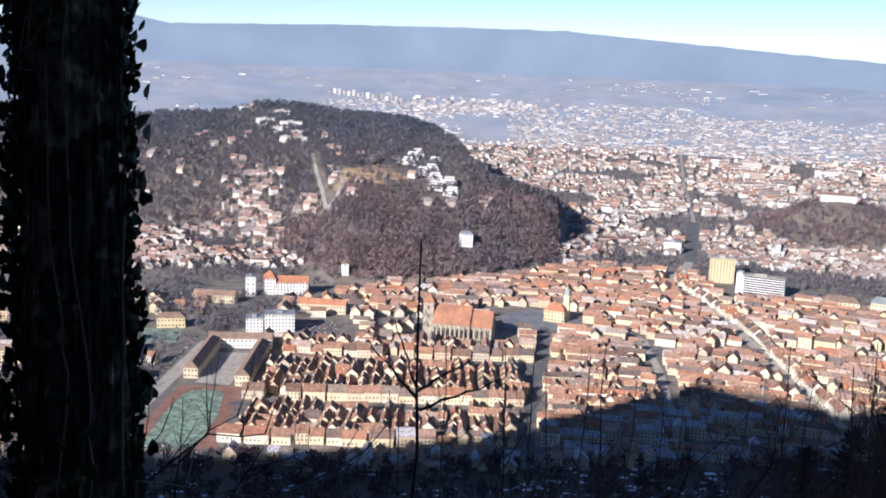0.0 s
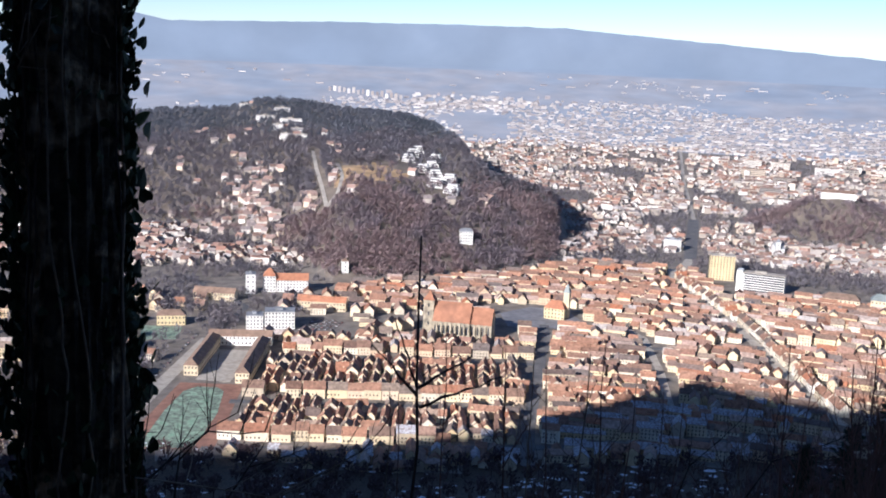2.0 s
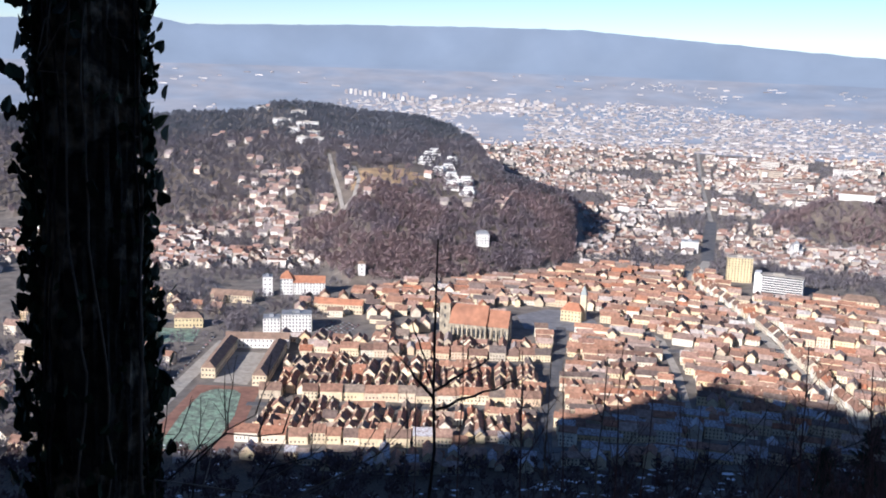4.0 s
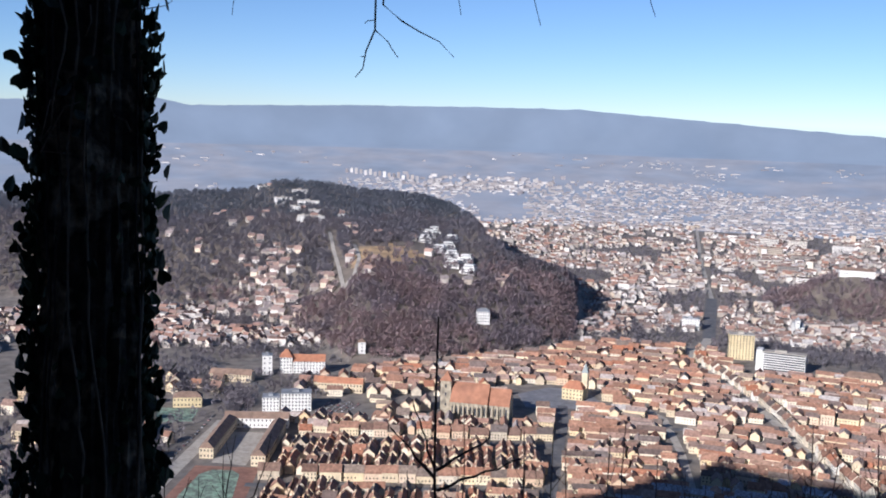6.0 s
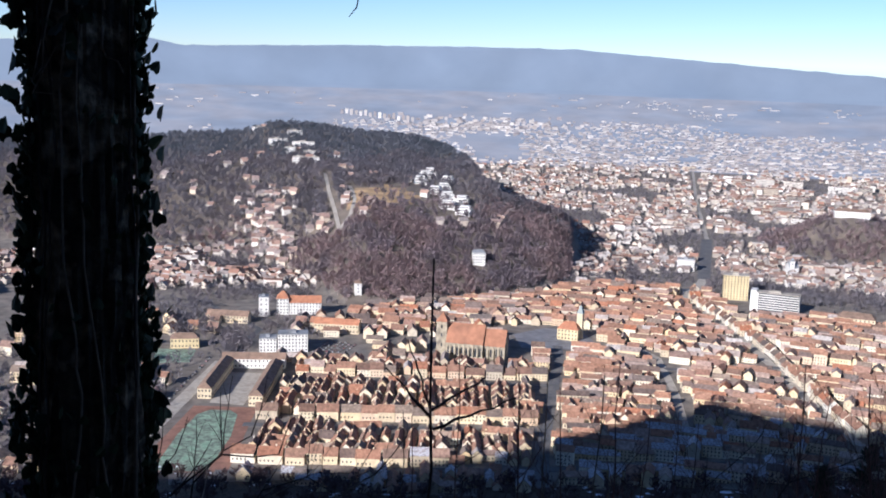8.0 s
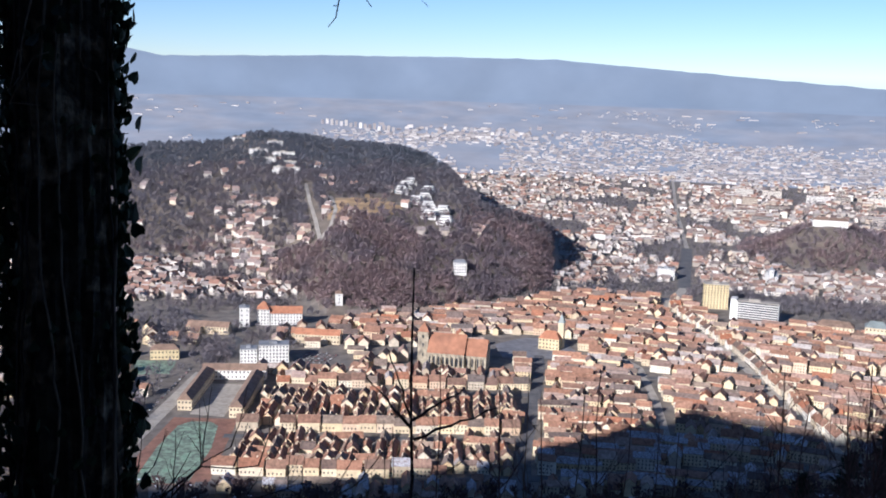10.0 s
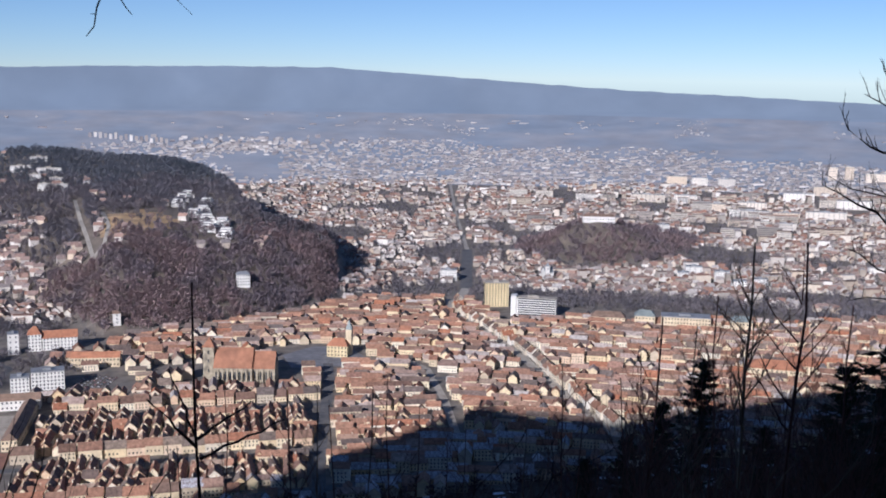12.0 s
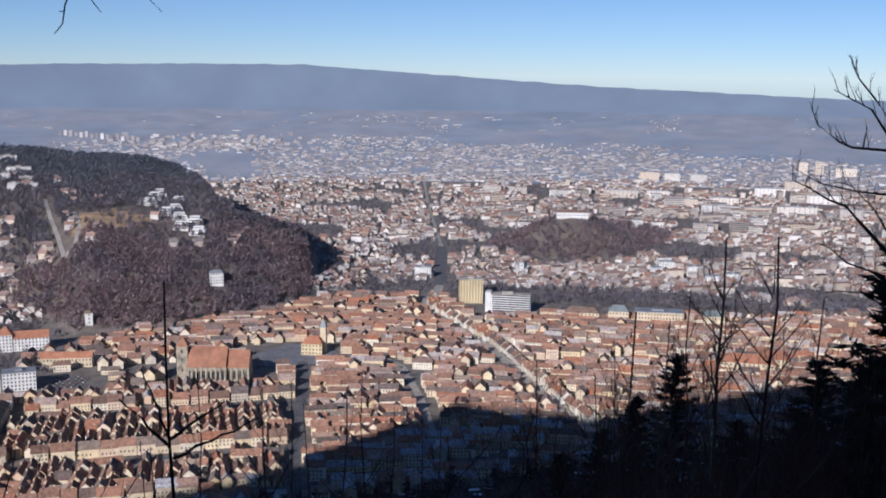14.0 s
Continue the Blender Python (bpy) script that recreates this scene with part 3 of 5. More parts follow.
for _ in range(60):
    x, y = spot(rng.uniform(15, 37), -rng.uniform(5.8, 8.2))
    if free(x, y, 12) and land(x, y) < 5:
        city.block(x, y, rng.uniform(24, 60), 12, rng.uniform(14, 24), -24 + rng.choice((0, 0, 90)) + rng.uniform(-4, 4), 5)
city.make("city_quarters", [city_wall, city_roof, window_glass], "pale houses and blocks of the newer city", "houses")
far = Rows()
for _ in range(15000):
    az, r = rng.uniform(-25, 40), rng.uniform(3250, 4560)
    x, y = r * math.sin(radians(az)), r * math.cos(radians(az))
    dense = noise.noise((x * 0.004, y * 0.004, 5)) + 0.38 + 0.5 * smooth(0, 12, az) - smooth(3800 - 12 * max(0, az - 8), 4300 - 14 * max(0, az - 8), r) * 1.1 - 0.9 * smooth(-4, -10, az)
    if dense < rng.uniform(0, 0.6):
        continue
    s = 1.0 - 0.6 * (r - 3250) / 1300
    far.block(x, y, rng.choice((7, 9, 12, 16, 30)) * rng.uniform(0.7, 1.2) * s, rng.uniform(6, 11) * s, rng.uniform(2.5, 7) * s, rng.uniform(-12, 12), 0)
for k in range(16):
    az = -6.3 + k * 0.25
    r = 4085 - 9 * k + 16 * (k % 2)
    far.block(r * math.sin(radians(az)), r * math.cos(radians(az)), 11, 12, 15 + 3 * (k % 3), 0, 0)
for k in range(230):
    az, r = rng.gauss(1.6, 2.6), rng.gauss(3930, 75)
    far.block(r * math.sin(radians(az)), r * math.cos(radians(az)), rng.uniform(6, 22), 9, rng.uniform(4, 11), 0, 0)
for k in range(50):
    az, r = rng.uniform(-17, 24), rng.uniform(4150, 4550)
    far.block(r * math.sin(radians(az)), r * math.cos(radians(az)), rng.uniform(6, 40), 7, rng.uniform(2, 4), 0, 0)
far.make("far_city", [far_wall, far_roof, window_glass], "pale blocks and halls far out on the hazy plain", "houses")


# ---- woods ----
def wood(name, spots, material, label, size=(7, 11), bits=34):
    """Bare crowns: a thin trunk and many small twig clumps each."""
    verts, faces = [], []
    r = random.Random(3)
    for x, y in spots:
        z, h = land(x, y), r.uniform(*size)
        b = len(verts)
        w = h * 0.03
        verts += [(x - w, y, z - 1), (x + w, y, z - 1), (x, y + w, z - 1), (x, y, z + h * 0.9)]
        faces += [(b, b + 1, b + 3), (b + 1, b + 2, b + 3), (b + 2, b, b + 3)]
        b = len(verts)
        for _ in range(bits):
            while True:
                p = Vector((r.uniform(-1, 1), r.uniform(-1, 1), r.uniform(-1, 1)))
                if p.length < 1:
                    break
            c = Vector((x + p.x * h * 0.36, y + p.y * h * 0.36, z + h * 0.62 + p.z * h * 0.38))
            d = Vector((p.x + r.uniform(-.5, .5), p.y + r.uniform(-.5, .5), 0.7 + r.uniform(-.4, .6))).normalized() * h * 0.13
            e = d.orthogonal().normalized() * h * 0.03
            b = len(verts)
            verts += [tuple(c - d - e), tuple(c - d * 0.2 + e * 1.6), tuple(c + d), tuple(c + d * 0.1 - e * 1.8)]
            faces.append((b, b + 1, b + 2, b + 3))
    return tagged(new(name, mesh_of(name, verts, faces, material)), label, "trees", kind="stuff")


# ---- landmarks ----
def building(name, x, y, rz, w, d, h, rise, wall_mat, roof_mat, levels, bays, label, category="building", hip=0.0, depth_bays=0, group=""):
    """A larger building: walls, a gabled, hipped or flat roof (rise 0), and its rows of windows."""
    thing = tagged(new(name), label, category, group)
    thing.matrix_basis = place_on_land(x, y, rz)
    bm = bmesh.new()
    if rise:
        wv, wf, rv, rf = gable_house(w, d, h, rise)
        if hip:
            wv = wv[:8]
            wf = [(0, 1, 5, 4), (1, 2, 6, 5), (2, 3, 7, 6), (3, 0, 4, 7), (0, 3, 2, 1)]
            o = 0.6
            rv = [(-w / 2 - o, -d / 2 - o, h), (w / 2 + o, -d / 2 - o, h), (w / 2 + o, d / 2 + o, h), (-w / 2 - o, d / 2 + o, h), (-w / 2 + hip, 0, h + rise), (w / 2 - hip, 0, h + rise)]
            rf = [(0, 1, 5, 4), (1, 2, 5), (2, 3, 4, 5), (3, 0, 4), (0, 3, 2, 1)]
        solid(bm, wv, wf)
        wall = part("wall", bm, wall_mat, thing)
        bm = bmesh.new()
        solid(bm, rv, rf)
        part("roof", bm, roof_mat, thing)
    else:
        box(bm, -w / 2, w / 2, -d / 2, d / 2, -3, h)
        wall = part("wall", bm, wall_mat, thing)
        bm = bmesh.new()
        box(bm, -w / 2 - 0.3, w / 2 + 0.3, -d / 2 - 0.3, d / 2 + 0.3, h, h + 0.9)
        box(bm, -w * 0.15, w * 0.1, -d * 0.2, d * 0.2, h + 0.9, h + 3.2)
        part("roof", bm, roof_mat, thing)
    pane = None
    ww, wh = min(1.5, w / max(1, bays) * 0.45), min(1.9, h / max(1, levels) * 0.5)
    for level in range(levels):
        z = (level + 0.35) * h / levels
        for k in range(bays + depth_bays):
            if k < bays:
                m = Matrix.Translation((-w / 2 + (k + 0.5) * w / bays, -d / 2, z))
            else:
                m = Matrix.Translation((-w / 2, d / 2 - (k - bays + 0.5) * d / depth_bays, z)) @ pose(0, 0, 0, 0, 0, -90)
            if pane is None:
                bm = bmesh.new()
                box(bm, -ww / 2, ww / 2, -0.07, 0.12, 0, wh)
                pane = part("window", bm, window_glass, wall)
                pane.matrix_basis = m
            else:
                shared_part("window", pane.data, wall, m)
    return thing


def great_church(x, y, rz):
    thing = tagged(new("gothic_church"), "large old gothic stone church with a steep red tile roof", "church")
    thing.matrix_basis = place_on_land(x, y, rz) @ Matrix.Diagonal((0.9, 0.9, 0.9, 1))
    for name, x0, x1, half, h, rise in (("nave", -28, 16, 17, 20, 20), ("choir", 16, 42, 14, 19, 17)):
        wv, wf, rv, rf = gable_house(x1 - x0, half * 2, h, rise)
        c = (x0 + x1) / 2
        bm = bmesh.new(); solid(bm, [(a + c, b, e) for a, b, e in wv], wf); wall = part(name, bm, old_stone, thing)
        bm = bmesh.new(); solid(bm, [(a + c, b, e) for a, b, e in rv], rf); part(name + "_roof", bm, church_tile, thing)
        pane = pier = None
        n = int((x1 - x0) / 5.4)
        for k in range(n):
            X = x0 + (k + 0.5) * (x1 - x0) / n
            if pane is None:
                bm = bmesh.new()
                solid(bm, [(a, b, e) for b in (-0.15, 0.3) for a, e in ((-0.9, 0), (0.9, 0), (0.9, 9), (0, 11), (-0.9, 9))], [(0, 1, 2, 3, 4), (9, 8, 7, 6, 5), (0, 5, 6, 1), (1, 6, 7, 2), (2, 7, 8, 3), (3, 8, 9, 4), (4, 9, 5, 0)])
                pane = part("window", bm, window_glass, wall)
                pane.matrix_basis = Matrix.Translation((X, -half, 5))
                bm = bmesh.new()
                solid(bm, [(a, b, e) for a in (-0.7, 0.7) for b, e in ((0.2, -3), (-2.6, -3), (-2.6, 11), (-1.2, 17), (0.2, 19))], [(4, 3, 2, 1, 0), (5, 6, 7, 8, 9), (0, 1, 6, 5), (1, 2, 7, 6), (2, 3, 8, 7), (3, 4, 9, 8), (4, 0, 5, 9)])
                pier = part("buttress", bm, old_stone, wall)
                pier.matrix_basis = Matrix.Translation((X + (x1 - x0) / n / 2, -half, 0))
            else:
                shared_part("window", pane.data, wall, Matrix.Translation((X, -half, 5)))
                shared_part("buttress", pier.data, wall, Matrix.Translation((X + (x1 - x0) / n / 2, -half, 0)))
    bm = bmesh.new()
    box(bm, -42, -29, -9, 5, -3, 42, 0.4)
    tower = part("tower", bm, old_stone, thing)
    bm = bmesh.new()
    box(bm, -42.6, -28.4, -9.6, 5.6, 42, 43)
    solid(bm, [(-42, -9, 43), (-29, -9, 43), (-29, 5, 43), (-42, 5, 43), (-35.5, -2, 53)], [(0, 1, 4), (1, 2, 4), (2, 3, 4), (3, 0, 4), (0, 3, 2, 1)])
    part("tower_roof", bm, church_tile, tower)
    for z in (12, 24, 34):
        bm = bmesh.new(); box(bm, -36.4, -34.6, -9.15, -8.8, z, z + 4); part("tower_window", bm, window_glass, tower)


great_church(20, 1116, -12)
hall = building("council_house", 134, 1204, -20, 24, 18, 13, 8, yellow_render, red_roof, 3, 6, "ochre council house with a hipped red roof on the square", "town hall", 6)
bm = bmesh.new(); box(bm, 7, 14, 4, 11, 0, 30, 0.2); tower = part("tower", bm, cream, hall, "cream clock tower")
bm = bmesh.new(); solid(bm, [(6.5, 3.5, 30), (14.5, 3.5, 30), (14.5, 11.5, 30), (6.5, 11.5, 30), (10.5, 7.5, 41)], [(0, 1, 4), (1, 2, 4), (2, 3, 4), (3, 0, 4), (0, 3, 2, 1)]); part("spire", bm, green_copper, tower)
building("school_wing", -229, 995, 90, 100, 13, 10, 5, cream, brown_roof, 2, 24, "long cream school wing with a brown tile roof", "school", 5, 4, "wings of the school")
building("school_wing", -178, 984, 90, 112, 13, 10, 5, cream, brown_roof, 2, 24, "long cream school wing with a brown tile roof", "school", 5, 4, "wings of the school")
building("school_wing", -203, 1052, 4, 64, 13, 10, 5, white_render, brown_roof, 2, 16, "pale school wing closing the yard, brown tile roof", "school", 0, 0, "wings of the school")
building("tower_hotel", 386, 1446, -8, 33, 18, 34, 0, yellow_render, pale_paving, 10, 8, "tall yellow hotel block with a flat roof", "hotel", 0, 4)
slab = building("slab_hotel", 421, 1374, -23, 60, 15, 25, 0, white_render, pale_paving, 1, 1, "white slab hotel with long balcony rows", "hotel", 0, 0)
for level in range(8):
    bm = bmesh.new(); box(bm, -22, 30, -8.9, -7.5, 0.6 + level * 3.1, 1.6 + level * 3.1); part("balcony", bm, white_render, slab)
    bm = bmesh.new(); box(bm, -22, 29.5, -7.56, -7.2, 1.7 + level * 3.1, 3.4 + level * 3.1); part("window_band", bm, window_glass, slab)
bm = bmesh.new(); box(bm, -31.5, -24, -9.5, 7.6, -3, 28); part("stair_tower", bm, white_render, slab)
building("office_block", -174, 1120, 8, 32, 18, 19, 0, white_render, grey_roof, 5, 9, "white flat-roofed office block", "office", 0, 4)
building("office_block", -200, 1114, 8, 18, 16, 15, 0, white_render, grey_roof, 4, 5, "lower white annex with a flat roof", "office", 0, 4)
building("white_college", -186, 1286, 6, 42, 16, 15, 7, white_render, red_roof, 4, 11, "large white college with a red tile roof", "school", 0)
building("white_college", -212, 1284, 6, 15, 20, 20, 8, white_render, red_roof, 5, 4, "tall white college wing under a red hipped roof", "school", 6)
kirk = building("tower_church", -233, 1268, 10, 12, 14, 24, 0, white_render, grey_roof, 4, 2, "pale modern church with a tall square tower", "church", 0)
building("mansion", -291, 1118, 10, 30, 16, 11, 5, yellow_render, brown_roof, 2, 8, "cream mansion with tall windows and a brown hipped roof", "mansion", 6, 4)
building("long_house", -268, 1232, -6, 50, 13, 9, 5, cream, brown_roof, 2, 14, "long ochre house with a brown tile roof", "house")
building("long_house", -135, 1200, -4, 52, 13, 11, 5, cream, red_roof, 2, 14, "long cream house with a red tile roof", "house")
building("hill_house", 32, 1484, 4, 18, 14, 16, 4, white_render, grey_roof, 4, 5, "tall white house alone on the wooded slope", "house", 4)
building("watch_tower", -126, 1352, 10, 9, 9, 14, 4, white_render, brown_roof, 3, 1, "old white watch tower at the foot of the wood", "tower", 4)
building("white_chapel", 520, 1630, 0, 14, 22, 13, 7, white_render, grey_roof, 2, 3, "small white chapel with a slim tower", "church")
building("chapel_tower", 516, 1618, 0, 6, 6, 24, 6, white_render, grey_roof, 3, 1, "slim white chapel tower", "tower", 3)
building("white_block", 358, 1640, -10, 26, 13, 18, 0, white_render, grey_roof, 5, 7, "white flat-roofed apartment block among trees", "apartment block")
building("castle", 690, 1862, -15, 58, 24, 9, 4, white_render, brown_roof, 1, 12, "low white citadel on the wooded hilltop", "castle", 6)
building("court_house", 590, 1030, -28, 58, 30, 15, 7, cream, red_roof, 3, 12, "large cream building with an orange-red hipped roof", "office", 12, 6)
building("court_house", 632, 1045, -28, 30, 40, 14, 6, cream, red_roof, 3, 7, "cream side wing with an orange-red hipped roof", "office", 8, 6)
building("department_store", 590, 1258, -22, 62, 26, 20, 0, cream, grey_roof, 4, 16, "large pale block with a grey flat roof", "shop")
building("old_palace", 650, 1222, -22, 26, 20, 20, 6, cream, green_copper, 3, 6, "ornate cream palace with a copper roof", "palace", 5)
building("theatre", 500, 1300, -22, 44, 22, 14, 6, cream, brown_roof, 3, 9, "cream public building with a brown roof", "office", 6)
building("theatre", 545, 1285, -22, 26, 20, 17, 7, cream, green_copper, 3, 6, "pale public building with a grey-green roof", "office", 6)
for x, y, w, h in ((771, 1623, 26, 17), (797, 1573, 24, 17), (790, 1501, 22, 15), (832, 1512, 22, 15), (875, 1990, 24, 16), (742, 1600, 18, 12)):
    building("white_block", x, y, -18, w, 13, h, 0, white_render, grey_roof, 5, 6, "white flat-roofed apartment block among trees", "apartment block")
for x, y, w, h in ((1378, 3050, 60, 26), (1440, 3020, 46, 24), (1509, 2980, 50, 24), (1862, 2980, 26, 40), (1913, 2970, 26, 40), (1960, 2900, 60, 28), (1127, 2673, 90, 20), (1220, 2640, 60, 20), (1381, 2225, 90, 24), (1300, 2260, 60, 20), (1159, 2015, 26, 30), (1257, 2349, 80, 14), (1200, 2415, 40, 24), (1480, 2160, 50, 24), (1600, 2450, 90, 22), (1540, 2620, 80, 24), (1720, 2760, 90, 26), (1330, 2480, 70, 18)):
    building("apartment_block", x, y, -24, w, 13, h, 0, suburb_plaster, grey_roof, 5, 8, "long pale apartment block on the city's edge", "apartment block")


def terrace_villa(x, y, s):
    """Stepped white villa: three flats set back one over the other, with dark window bands."""
    thing = tagged(new("terrace_villa"), "stepped white villa with terraces on the hillside", "villa", "villas on the hill")
    thing.matrix_basis = place_on_land(x, y, -6 + 10 * math.sin(x))
    for k, (w, y0, z) in enumerate(((20, -9, 0), (18, -5, 4.2), (13, -1, 8.4))):
        bm = bmesh.new(); box(bm, -w / 2 * s, w / 2 * s, y0 * s, 9 * s, z - (6 if k == 0 else 0), z + 4.0, 0.1); flat = part("storey", bm, white_render, thing)
        bm = bmesh.new(); box(bm, -w * 0.42 * s, w * 0.42 * s, y0 * s - 0.06, y0 * s + 0.2, z + 1.3, z + 2.5); part("window_band", bm, window_glass, flat)


for x, y in ((-62, 1949), (-67, 1868), (-20, 1893), (-39, 1764), (-24, 1800), (-17, 1715), (-16, 1672), (6, 1700), (11, 1650), (-54, 2012)):
    terrace_villa(x, y, 1.2)
HILLSIDE = [(-26, 1593), (9, 1599), (-467, 2550), (-333, 2198), (-297, 2109), (-321, 2081), (-247, 2161), (-218, 2001), (-201, 1985), (-498, 2207), (-452, 2075), (-426, 2111), (-408, 2194), (-551, 1986), (-477, 1909), (-371, 1939), (-343, 1843), (-304, 1820), (-282, 1829), (-297, 1775), (-312, 1754), (-347, 1766), (-281, 1735), (-317, 1708), (-285, 1677), (-260, 1635), (-341, 1712), (-279, 1620), (-295, 1611), (-269, 1585), (-280, 1574), (-255, 1551), (-316, 1650), (-143, 1617), (-181, 1706), (-204, 1640), (-210, 1624)]
for k, (x, y) in enumerate(HILLSIDE):
    put_suburb(k % 3, x, y, rng.uniform(-30, 30))
    if k > 12:
        put_suburb((k + 1) % 3, x + rng.uniform(-28, 28), y + rng.uniform(12, 40), rng.uniform(-30, 30))
for _ in range(46):
    y = rng.uniform(1545, 1860)
    x = along([(1545, -262), (1620, -285), (1710, -322), (1860, -330)], y) + rng.gauss(0, 22)
    put_suburb(rng.randrange(3), x, y, rng.uniform(-40, 40))
for x, y in ((-503, 2162), (-509, 2315), (-428, 2122), (-405, 2178), (-554, 2005), (-476, 1906), (-250, 2186), (-192, 1900), (-157, 1964), (-133, 1930), (-366, 1890), (-373, 1950), (-197, 1590), (-193, 1778), (-153, 1920), (-130, 1883), (-89, 1870), (-54, 1724), (73, 1657), (83, 1678), (59, 1610), (68, 1634), (-447, 1728), (-513, 1816), (-377, 1772), (-431, 1843), (-381, 1839)):
    put_suburb(rng.randrange(3), x, y, rng.uniform(-30, 30))
for x, y, w, h in ((-370, 2397, 34, 12), (-392, 2307, 40, 12), (-330, 2256, 46, 12), (-347, 2188, 22, 12), (-301, 2144, 24, 12), (-314, 2081, 22, 12), (-281, 2071, 20, 12), (-478, 2535, 30, 9)):
    building("hill_hotel", x, y, 4, w, 14, h, 0, white_render, pale_paving, 3, 9, "white terraced building on the hilltop", "hotel")
strip("hill_road", [(-247, 1964), (-220, 1802), (-195, 1678), (-177, 1580)], 6, pale_paving, "pale straight track climbing the hill", 0.6, "path")
strip("hill_road", [(-177, 1575), (-165, 1624), (-166, 1705), (-186, 1818)], 6, pale_paving, "pale lane bending up the hill", 0.6, "path")
strip("hill_road", [(-37, 2214), (4, 2331), (37, 2211), (41, 2052)], 7, pale_paving, "pale road over the shoulder of the hill", 0.8, "path")
patch("green_court", [(-312, 1052), (-272, 1060), (-276, 1106), (-322, 1106)], pitch_green, "green ball court beside the mansion", 0.15)

# ---- woods ----
LANES = [[(-247, 1964), (-220, 1802), (-195, 1678), (-177, 1580)], [(-177, 1575), (-165, 1624), (-166, 1705), (-186, 1818)], [(-37, 2214), (4, 2331), (37, 2211), (41, 2052)]]


def clear_of_things(x, y):
    if ((x + 119) / 62) ** 2 + ((y - 1740) / 85) ** 2 < 1 + 0.5 * noise.noise((x * 0.03, y * 0.03, 1)) and rng.random() < 0.93:
        return False
    if x < 420 and math.degrees(math.atan2(x, y)) > 6.25:
        return False
    if math.hypot(x, y) > along(CREST_LINE, math.degrees(math.atan2(x, y))) + 300 and x < 420:
        return False
    for a, b in HILLSIDE:
        if abs(x - a) < 12 and -26 < y - b < 9:
            return False
    if -85 < x < 28 and 1600 < y < 2030 and rng.random() < 0.75:
        return False
    for lane in LANES:
        for a, b in zip(lane, lane[1:]):
            d = Vector((b[0] - a[0], b[1] - a[1]))
            u = max(0, min(1, ((x - a[0]) * d.x + (y - a[1]) * d.y) / d.length_squared))
            if abs(x - a[0] - u * d.x) < 9 and abs(y - a[1] - u * d.y) < 16:
                return False
    if abs(x - 32) < 13 and 1455 < y < 1490 or abs(x + 126) < 10 and 1320 < y < 1360:
        return False
    return free(x, y, 3)


spots = []
while len(spots) < 15000:
    az, r0 = rng.uniform(-24, 8), rng.uniform(1300, 2950)
    x, y = r0 * math.sin(radians(az)), r0 * math.cos(radians(az))
    if land(x, y) > 4 and y < 2900 and clear_of_things(x, y) and not (x < -230 and rng.random() < 0.35):
        spots.append((x, y))
while len(spots) < 16400:
    x, y = rng.uniform(430, 1250), rng.uniform(1600, 2350)
    if land(x, y) > 6.5 and not (650 < x < 735 and 1825 < y < 1880) and free(x, y, 3):
        spots.append((x, y))
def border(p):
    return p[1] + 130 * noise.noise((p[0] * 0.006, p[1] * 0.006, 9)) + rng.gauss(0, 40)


# bands go reddish, grey, blue-grey: growing haze put into the crown colours
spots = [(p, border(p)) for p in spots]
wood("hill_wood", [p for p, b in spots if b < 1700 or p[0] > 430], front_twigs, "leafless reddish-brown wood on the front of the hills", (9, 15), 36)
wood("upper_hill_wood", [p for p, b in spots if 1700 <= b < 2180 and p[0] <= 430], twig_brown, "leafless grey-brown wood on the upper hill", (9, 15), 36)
wood("far_hill_wood", [p for p, b in spots if b >= 2180 and p[0] <= 430], hazed_pine, "wood on the far hill crest, blue-grey with haze in its colour", (9, 15), 30)
spots = []
while len(spots) < 5200:
    az, el = rng.uniform(-19, 39), -rng.uniform(5.8, 13)
    x, y = spot(az, el)
    if y > along(CITY_EDGE, x) - 90 and land(x, y) < 6 and free(x, y, 4) and noise.noise((x * 0.006, y * 0.006, 2)) > rng.uniform(-0.3, 0.35):
        spots.append((x, y))
for _ in range(1300):
    x = rng.uniform(430, 1150)
    spots.append((x, along([(380, 1440), (500, 1400), (700, 1320), (900, 1230), (1150, 1110)], x) + rng.uniform(0, 125)))
for _ in range(900):
    x, y = rng.uniform(-490, -262), rng.uniform(740, 1330)
    if free(x, y, 3):
        spots.append((x, y))
for _ in range(90):
    spots.append((rng.gauss(-238, 9), rng.gauss(1125, 22)))
for _ in range(300):
    x, y = rng.uniform(-335, -150), rng.uniform(1150, 1345)
    if free(x, y, 1) and not (-295 < x < -240 and 1205 < y < 1245):
        spots.append((x, y))
for _ in range(420):
    x, y = rng.uniform(210, 470), rng.uniform(1470, 1680)
    if free(x, y, 2) and land(x, y) < 8 and not (340 < x < 376 and 1600 < y < 1650):
        spots.append((x, y))
wood("town_trees", spots, twig_brown, "bare brown trees of gardens and avenues", (7, 13), 26)
spots = []
while len(spots) < 3000:
    x, y = rng.uniform(-330, 900), rng.uniform(330, 830)
    if y < along(TOWN_EDGE, x) - 4:
        spots.append((x, y))
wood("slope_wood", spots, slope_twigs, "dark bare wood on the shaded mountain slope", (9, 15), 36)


# ---- old snow that lies in the shade at the foot of the mountain ----
verts, faces = [], []
r = random.Random(31)
